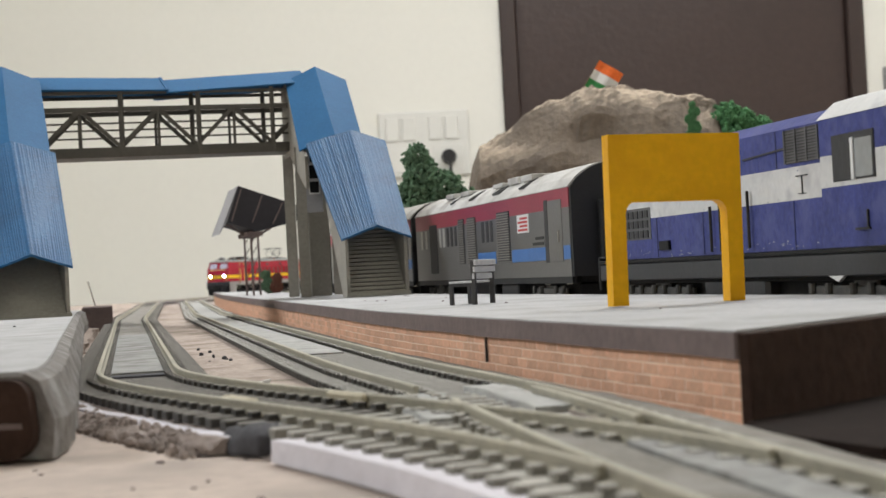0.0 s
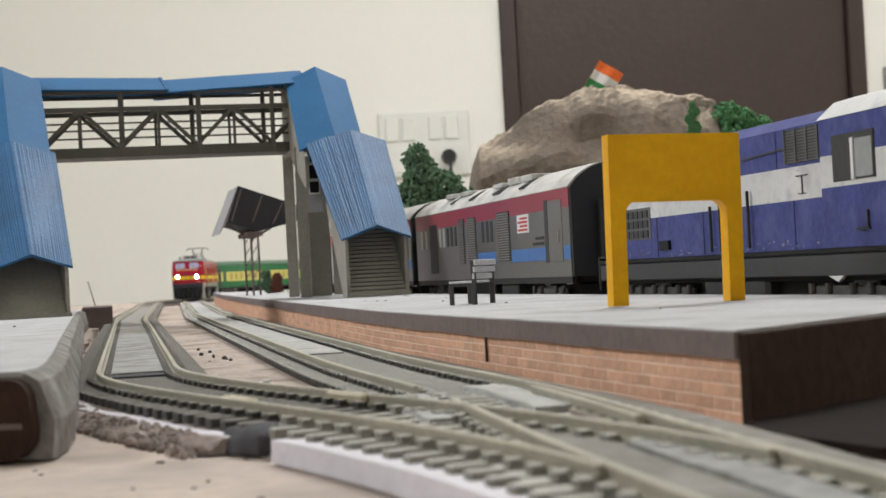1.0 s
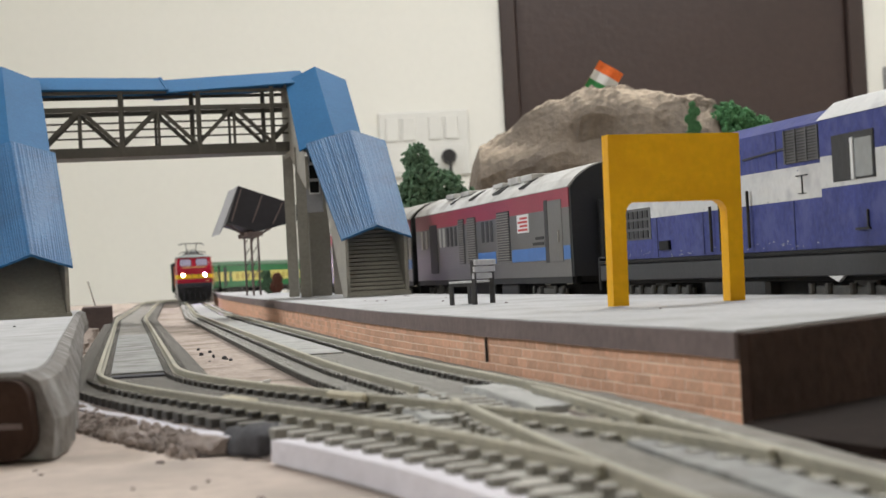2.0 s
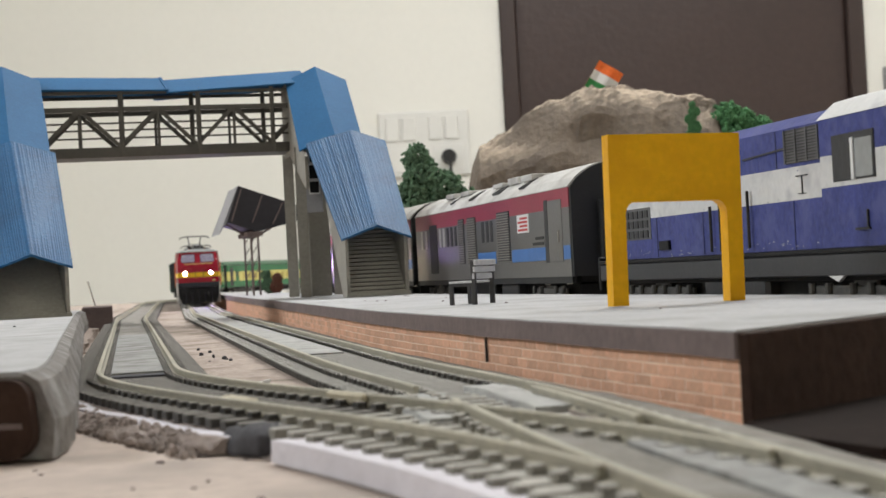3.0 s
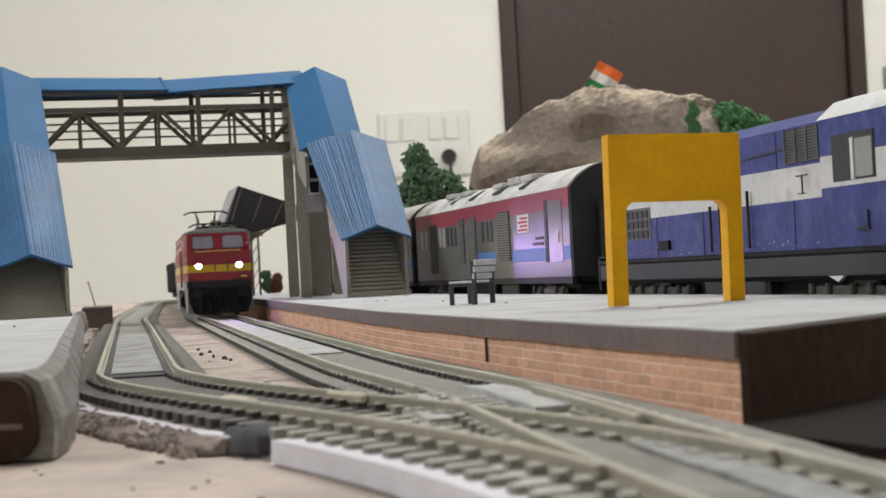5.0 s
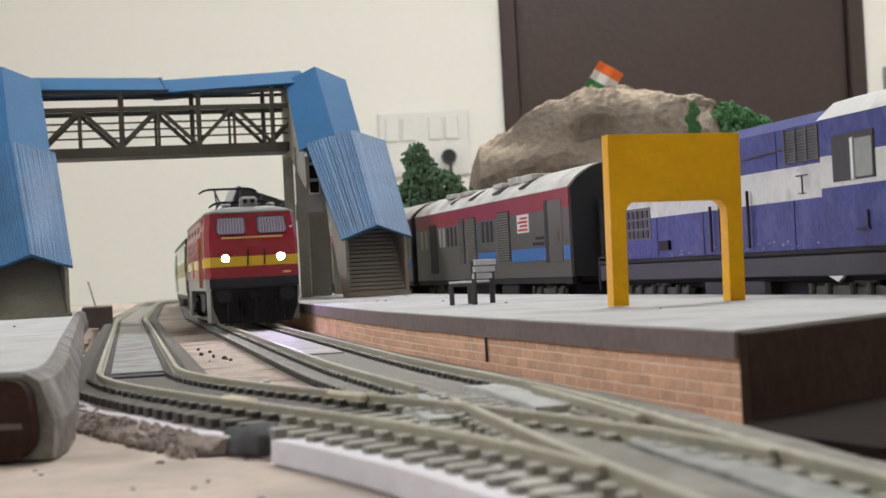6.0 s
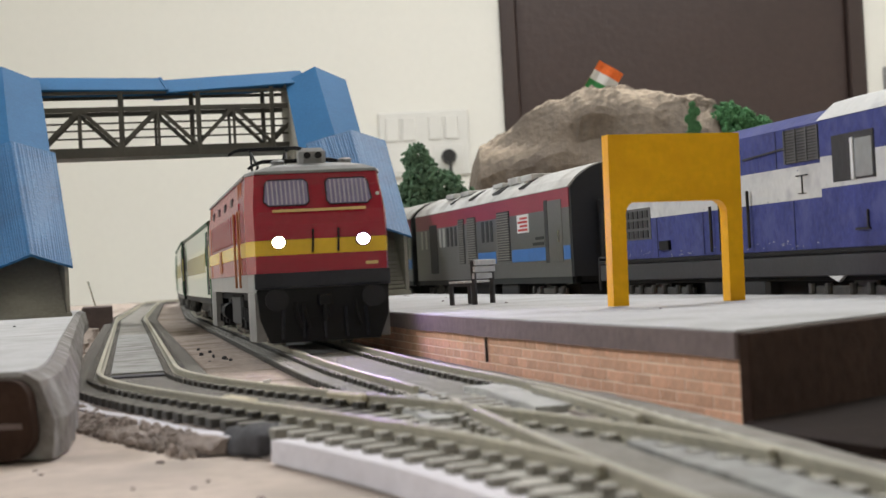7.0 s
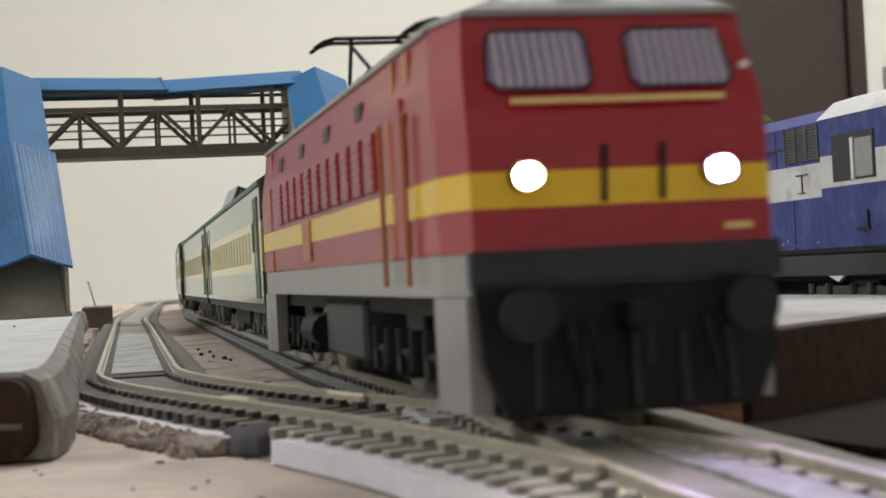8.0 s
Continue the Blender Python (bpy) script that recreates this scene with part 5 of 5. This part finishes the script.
def grey_coach(m):
    t = thing("standing_coach", m, "grey and maroon power coach standing at the platform", "coach", group="standing coaches")
    L, w, z = 0.268, 0.0170, lambda h: h - RT
    for name, z0, z1, k, lab in (("lower_side", 0.0205, 0.0268, "coachgrey", "dusty grey lower side"), ("stripe_side", 0.02682, 0.0328, "coachgrey", ""), ("middle_side", 0.03282, 0.0470, "coachgrey", "dusty grey side"), ("upper_band", 0.04702, 0.0545, "coachred", "maroon upper band")):
        part(name, nb(-w, w, 0.002, L - 0.002, z(z0), z(z1)), k, t, lab)
    sec = coach_section(w + 0.0003, z(0.0545), z(0.0549), z(0.0640))
    roof = part("roof", loft(bmesh.new(), [[(x, y, q) for x, q in sec] for y in (0.0012, L - 0.0012)]), "coachroof", t, "pale dusty curved roof")
    for y in (0.075, 0.095, 0.120, 0.18, 0.21):
        part("roof_pod", nb(-0.0115, 0.003, y - 0.009, y + 0.007, z(0.0612), z(0.0637 + 0.0006 * math.sin(y * 90)), bevel=0.0003), "coachroof", roof)
    for i, y in enumerate((0.066, 0.070, 0.104, 0.108, 0.112, 0.15, 0.154, 0.19)):
        part("roof_rib", beam(bmesh.new(), (-0.0160, y, z(0.0578)), (-0.0085, y, z(0.0619)), 0.0007, 0.0010), "grilleworn", roof)
    sec = coach_section(w - 0.0003, z(0.0205), z(0.0545), z(0.0636))
    for y0, y1 in ((0.0, 0.0019), (L - 0.0019, L)):
        part("end_wall", loft(bmesh.new(), [[(x, y, q) for x, q in sec] for y in (y0, y1)]), "coachblack", t, "black coach end")
    part("gangway", nb(-0.0065, 0.0065, -0.0040, -0.0001, z(0.022), z(0.049), bevel=0.0006), "coachblack", t, "black gangway bellows")
    for s in (-1, 1):
        X = s * w
        side = lambda y0, y1, z0, z1, d=0.00015, i=0.0008: nb(X - s * i, X + s * d, y0, y1, z(z0), z(z1), bevel=0.0001)
        for y0, y1 in ((0.0022, 0.0105), (0.0335, 0.0820), (0.1075, 0.1380)):
            part("blue_stripe", side(y0, y1, 0.0272, 0.0325, 0.0001), "coachblue", t, "bright blue stripe")
        d = part("door", side(0.0110, 0.0285, 0.0262, 0.0505, 0.0002), "coachgrey", t, "grey recessed coach door")
        part("door_gap", side(0.0286, 0.0330, 0.0262, 0.0510, 0.0003), "coachdoor", d)
        part("door_handle", nb(X, X + s * 0.0007, 0.0145, 0.0152, z(0.034), z(0.0385)), "silver", d, "small metal handle")
        part("door", side(0.218, 0.234, 0.0240, 0.0490, 0.0002), "coachdoor", t, "dark open coach door")
        b = part("notice", side(0.0550, 0.0715, 0.0392, 0.0468, 0.0003), "white", t, "white notice with red marks")
        for k in range(4):
            zz = 0.0400 + 0.0016 * k
            part("print_bar", nb(X + s * 0.0003, X + s * 0.0004, 0.0565, 0.0700 - 0.003 * (k % 2), z(zz), z(zz + 0.0009)), "signred", b)
        for k in range(2):
            part("print_bar", nb(X + s * 0.0001, X + s * 0.0002, 0.0350, 0.0505 - 0.004 * k, z(0.0335 + 0.0022 * k), z(0.0347 + 0.0022 * k)), "coachblack", t)
        for y0, y1 in ((0.0835, 0.1035), (0.1400, 0.1560), (0.1620, 0.1730)):
            lv = part("louvre", side(y0, y1, 0.0280, 0.0495, 0.0002), "coachdoor", t, "tall louvred vent")
            for k in range(19):
                zz = 0.0285 + 0.0011 * k
                part("slat", nb(X + s * 0.0001, X + s * 0.0006, y0 + 0.0008, y1 - 0.0008, z(zz), z(zz + 0.0005)), "slatgrey", lv)
        for y in (0.113, 0.120, 0.128, 0.179, 0.187, 0.195, 0.203, 0.211, 0.242, 0.252):
            part("window", side(y - 0.0020, y + 0.0020, 0.0370, 0.0465, 0.0002), "coachdoor" if y < 0.2 else "coachwinpale", t)
        part("solebar", nb(s * (w - 0.002), s * (w - 0.0004), 0.003, L - 0.003, z(0.0180), z(0.0204)), "coachblack", t)
    part("underframe", nb(-0.011, 0.011, 0.008, L - 0.008, z(0.0180), z(0.0204)), "dark", t)
    # Dark block added to stand in for the shade under the coach.
    part("tank", nb(-0.0105, 0.0105, 0.012, L - 0.012, z(0.0085), z(0.0179), bevel=0.0006), "dark", t)
    part("equipment_box", nb(-0.0150, 0.0150, 0.082, 0.108, z(0.0115), z(0.0180), bevel=0.0005), "dieselgrey", t, "grey underfloor box")
    part("equipment_box", nb(-0.0150, 0.0150, 0.118, 0.170, z(0.0115), z(0.0180), bevel=0.0005), "dark", t)
    bogie(t, 0.040, 2, 0.029, top=0.0125, pale=True)
    bogie(t, L - 0.040, 2, 0.029, top=0.0125, pale=True)
    return t


M["slatgrey"] = mat("worn grey slat", (0.24, 0.225, 0.21), 0.5, vary=0.2, scale=600, coarse=60)
M["coachwinpale"] = mat("pale coach window", (0.42, 0.42, 0.40), 0.3, vary=0.1)


def diesel_loco(m):
    t = thing("diesel_locomotive", m, "blue and white diesel locomotive standing at the platform", "locomotive")
    L, w, z = 0.245, 0.0172, lambda h: h - RT
    part("frame", nb(-w, w, 0.0, L, z(0.0185), z(0.0243), bevel=0.0004), "dieselgrey", t, "dark grey underframe")
    part("walkway", nb(-w - 0.0004, w + 0.0004, 0.0, L, z(0.02435), z(0.0256), bevel=0.0002), "dark", t, "black walkway edge")
    hood = 0.0162
    for name, z0, z1, k in (("lower_hood", 0.0257, 0.0388, "dieselblue"), ("white_stripe", 0.03882, 0.0476, "dieselwhite"), ("upper_hood", 0.04762, 0.0580, "dieselblue")):
        part(name, nb(-hood, hood, 0.0735, L - 0.006, z(z0), z(z1)), k, t)
    sec = [(-hood, z(0.05802)), (-hood + 0.004, z(0.0612)), (-0.006, z(0.0622)), (0.006, z(0.0622)), (hood - 0.004, z(0.0612)), (hood, z(0.05802))]
    part("hood_roof", extrude_xz(bmesh.new(), sec, 0.0735, L - 0.006), "dieselblue", t)
    for name, z0, z1, k in (("cab_lower", 0.0257, 0.0408, "dieselblue"), ("cab_stripe", 0.04082, 0.0488, "dieselwhite"), ("cab_upper", 0.04882, 0.0580, "dieselblue")):
        part(name, nb(-w, w, 0.004, 0.0733, z(z0), z(z1)), k, t)
    sec = [(-w - 0.0003, z(0.05802)), (-w + 0.005, z(0.0625)), (-0.006, z(0.0640)), (0.006, z(0.0640)), (w - 0.005, z(0.0625)), (w + 0.0003, z(0.05802))]
    part("cab_roof", extrude_xz(bmesh.new(), sec, 0.003, 0.0740), "dieselwhite", t, "white cab roof")
    for s in (-1, 1):
        X = s * hood
        side = lambda X, y0, y1, z0, z1, d=0.0002, i=0.0006: nb(X - s * i, X + s * d, y0, y1, z(z0), z(z1), bevel=0.0001)
        g = part("radiator_grille", side(X, 0.0748, 0.0945, 0.0485, 0.0575), "coachdoor", t, "dark radiator grille")
        for k in range(11):
            part("slat", nb(X + s * 0.0002, X + s * 0.0005, 0.0752, 0.0941, z(0.0487 + 0.00078 * k), z(0.0491 + 0.00078 * k)), "grilleworn", g)
        for k in range(4):
            part("grille_bar", nb(X + s * 0.0003, X + s * 0.0007, 0.0748 + 0.0063 * k, 0.0756 + 0.0063 * k, z(0.0486), z(0.0574)), "grilleworn", g)
        g = part("lower_grille", side(X, 0.1955, 0.2240, 0.0320, 0.0425), "grilleworn", t, "worn grey grille with square holes")
        for k in range(6):
            for j in range(3):
                part("mesh_hole", nb(X + s * 0.0002, X + s * 0.0005, 0.1975 + 0.0044 * k, 0.2005 + 0.0044 * k, z(0.0326 + 0.0033 * j), z(0.0350 + 0.0033 * j)), "coachdoor", g)
        c = s * w
        wd = part("cab_window", side(c, 0.0455, 0.0665, 0.0420, 0.0535, 0.0003), "coachdoor", t, "dark sliding cab window")
        part("pane", nb(c + s * 0.0003, c + s * 0.0005, 0.0462, 0.0545, z(0.0425), z(0.0518)), "glassgrey", wd, "pale reflecting pane")
        part("window_frame", nb(c + s * 0.0003, c + s * 0.0007, 0.0550, 0.0564, z(0.0420), z(0.0522)), "white", wd)
        part("cab_window", side(c, 0.012, 0.032, 0.0425, 0.0535, 0.0003), "coachdoor", t)
        for y, z0, z1 in ((0.1180, 0.0270, 0.0430), (0.1375, 0.0265, 0.0400), (0.1445, 0.0265, 0.0400)):
            part("hand_rail", rod(bmesh.new(), (c, y, z(z0)), (c, y, z(z1)), 0.00045, 6), "black", t)
        bm = bmesh.new()
        beam(bm, (c + s * 0.0003, 0.0490, z(0.0300)), (c + s * 0.0003, 0.0560, z(0.0300)), 0.0005, 0.0005)
        beam(bm, (c + s * 0.0003, 0.0500, z(0.0300)), (c + s * 0.0003, 0.0500, z(0.0345)), 0.0005, 0.0005)
        part("step_bracket", bm, "dieselgrey", t)
        part("latch", beam(bmesh.new(), (X + s * 0.0003, 0.0950, z(0.0528)), (X + s * 0.0003, 0.1210, z(0.0518)), 0.0004, 0.0005), "dieselgrey", t, "black hood latch rail")
        part("hood_fitting", side(X, 0.1790, 0.1870, 0.0280, 0.0310, 0.0010), "dark", t)
        bm = nb(X, X + s * 0.0003, 0.0855, 0.0858, z(0.0402), z(0.0452))
        box(bm, X, X + s * 0.0003, 0.0825, 0.0890, z(0.0449), z(0.0452))
        box(bm, X, X + s * 0.0003, 0.0838, 0.0878, z(0.0403), z(0.0405))
        part("emblem", bm, "dieselgrey", t, "thin dark emblem lines")
        part("fuel_pipe", rod(bmesh.new(), (s * (w - 0.002), 0.006, z(0.0182)), (s * (w - 0.002), L - 0.006, z(0.0182)), 0.0008, 8), "dark", t)
    scuffs = Bits()
    for k in range(70):
        low = random.random() < 0.7
        y = random.uniform(0.075, 0.236)
        h = random.choice((0.0258, 0.0262, 0.0270)) + random.uniform(0, 0.0012) if low else random.choice((0.0388, 0.0476)) + random.gauss(0, 0.0005)
        n = random.uniform(0.0002, 0.0010)
        scuffs.block(-hood - 0.00012, -hood + 0.0002, y, y + n, z(h), z(h + random.uniform(0.0001, 0.0004)), Matrix.Identity(4))
    tagged(scuffs.part("paint_scuffs", "scuff", t, "chipped pale paint flecks"), kind="stuff")
    for y, h0, h1 in ((0.0910, 0.0258, 0.0388), (0.1520, 0.0258, 0.0388), (0.1900, 0.0258, 0.0388), (0.1000, 0.0476, 0.0580), (0.1300, 0.0476, 0.0580)):
        part("panel_joint", nb(-hood - 0.00015, -hood + 0.0002, y, y + 0.0004, z(h0 + 0.0002), z(h1 - 0.0002)), "dieseljoint", t)
    part("radiator_fan", rod(bmesh.new(), (0, 0.205, z(0.0622)), (0, 0.205, z(0.0640)), 0.0105, 24), "dieselblue", t, "raised blue roof fan")
    part("end_beam", nb(-w, w, L, L + 0.0025, z(0.0150), z(0.0272), bevel=0.0005), "dark", t)
    for x in (-0.012, 0.012):
        part("buffer", rod(rod(bmesh.new(), (x, L + 0.0025, z(0.0195)), (x, L + 0.0062, z(0.0195)), 0.0014, 10), (x, L + 0.0062, z(0.0195)), (x, L + 0.0070, z(0.0195)), 0.0028, 16), "dark", t)
    part("fuel_tank", nb(-0.0155, 0.0155, 0.112, 0.156, z(0.0110), z(0.0196), bevel=0.0012), "dieselgrey", t, "dark grey fuel tank")
    part("bell_bracket", loft(bmesh.new(), [[(-w - 0.0006, 0.063, z(0.0187)), (-w - 0.0006, 0.071, z(0.0187)), (-w - 0.0006, 0.066, z(0.0172))], [(-w + 0.0004, 0.063, z(0.0187)), (-w + 0.0004, 0.071, z(0.0187)), (-w + 0.0004, 0.066, z(0.0172))]]), "white", t, "small white bracket")
    # Added dark filler, stands for the black shade under the frame.
    part("dark_filler", nb(-0.0115, 0.0115, 0.006, L - 0.006, z(0.0080), z(0.0184), bevel=0.0006), "dark", t)
    bogie(t, 0.060, 3, 0.044, top=0.0135, pale=True)
    bogie(t, L - 0.050, 3, 0.042, top=0.0135, pale=True)
    return t


M["dieseljoint"] = mat("dark blue panel joint", (0.022, 0.028, 0.10), 0.6)
M["scuff"] = mat("chipped pale paint", (0.33, 0.34, 0.42), 0.6)
M["grilleworn"] = mat("worn grey grille", (0.105, 0.105, 0.11), 0.55, vary=0.25, scale=600, coarse=80)
M["glassgrey"] = mat("pale reflecting glass", (0.32, 0.33, 0.33), 0.15, vary=0.1, bump=0)


def on_siding(s, length):
    a, b = siding(s), siding(s + length)
    return pose(a.x, a.y, RT, 0, 0, math.degrees(math.atan2(a.x - b.x, b.y - a.y)))


diesel_loco(on_siding(0.070, 0.245))
first = grey_coach(on_siding(0.346, 0.268))
for s0 in (0.624, 0.902):
    copy_thing(first, on_siding(s0, 0.268))

WIDE, LONG, TALL = 1.09, 1.04, 1.02


def enlarge(ob):
    """Brings a vehicle's drawn sizes to the layout's scale."""
    for c in ob.children_recursive:
        c.data.transform(Matrix.Diagonal((WIDE, LONG, TALL, 1.0)))
    return ob


loco = enlarge(electric_loco())
coach = enlarge(green_coach())
TRAIN = [(loco, 0.0, 0.200 * LONG)]
for k in range(4):
    TRAIN.append((coach if k == 0 else copy_thing(coach, pose(0, 0, RT)), (0.208 + 0.272 * k) * LONG, 0.262 * LONG))

# seconds and the locomotive's front, in metres north of the camera along the straight
RUN = [(0.0, 2.165), (1.5, 1.780), (3.5, 1.272), (4.5, 1.008), (6.0, 0.652), (6.5, 0.5440), (7.0, 0.4240), (7.5, 0.3040), (8.0, 0.1770)]


def front_at(t):
    for (a, p), (b, q) in zip(RUN, RUN[1:]):
        if t <= b:
            return s_of(p + (q - p) * (t - a) / (b - a))
    return s_of(RUN[-1][1])


def motions():
    for ob, back, length in TRAIN:
        rows = []
        for i in range(33):
            t = i * 0.25
            s = front_at(t) + back
            a, _ = main_line(s + 0.2 * length)
            b, _ = main_line(s + 0.8 * length)
            h = math.atan2(a.x - b.x, b.y - a.y)
            p = a - (b - a) * (0.2 / 0.6)
            rows.append((t, pose(p.x, p.y, RT, 0, 0, math.degrees(h))))
        walk(ob, rows)


tracks()
island_platform()
motions()
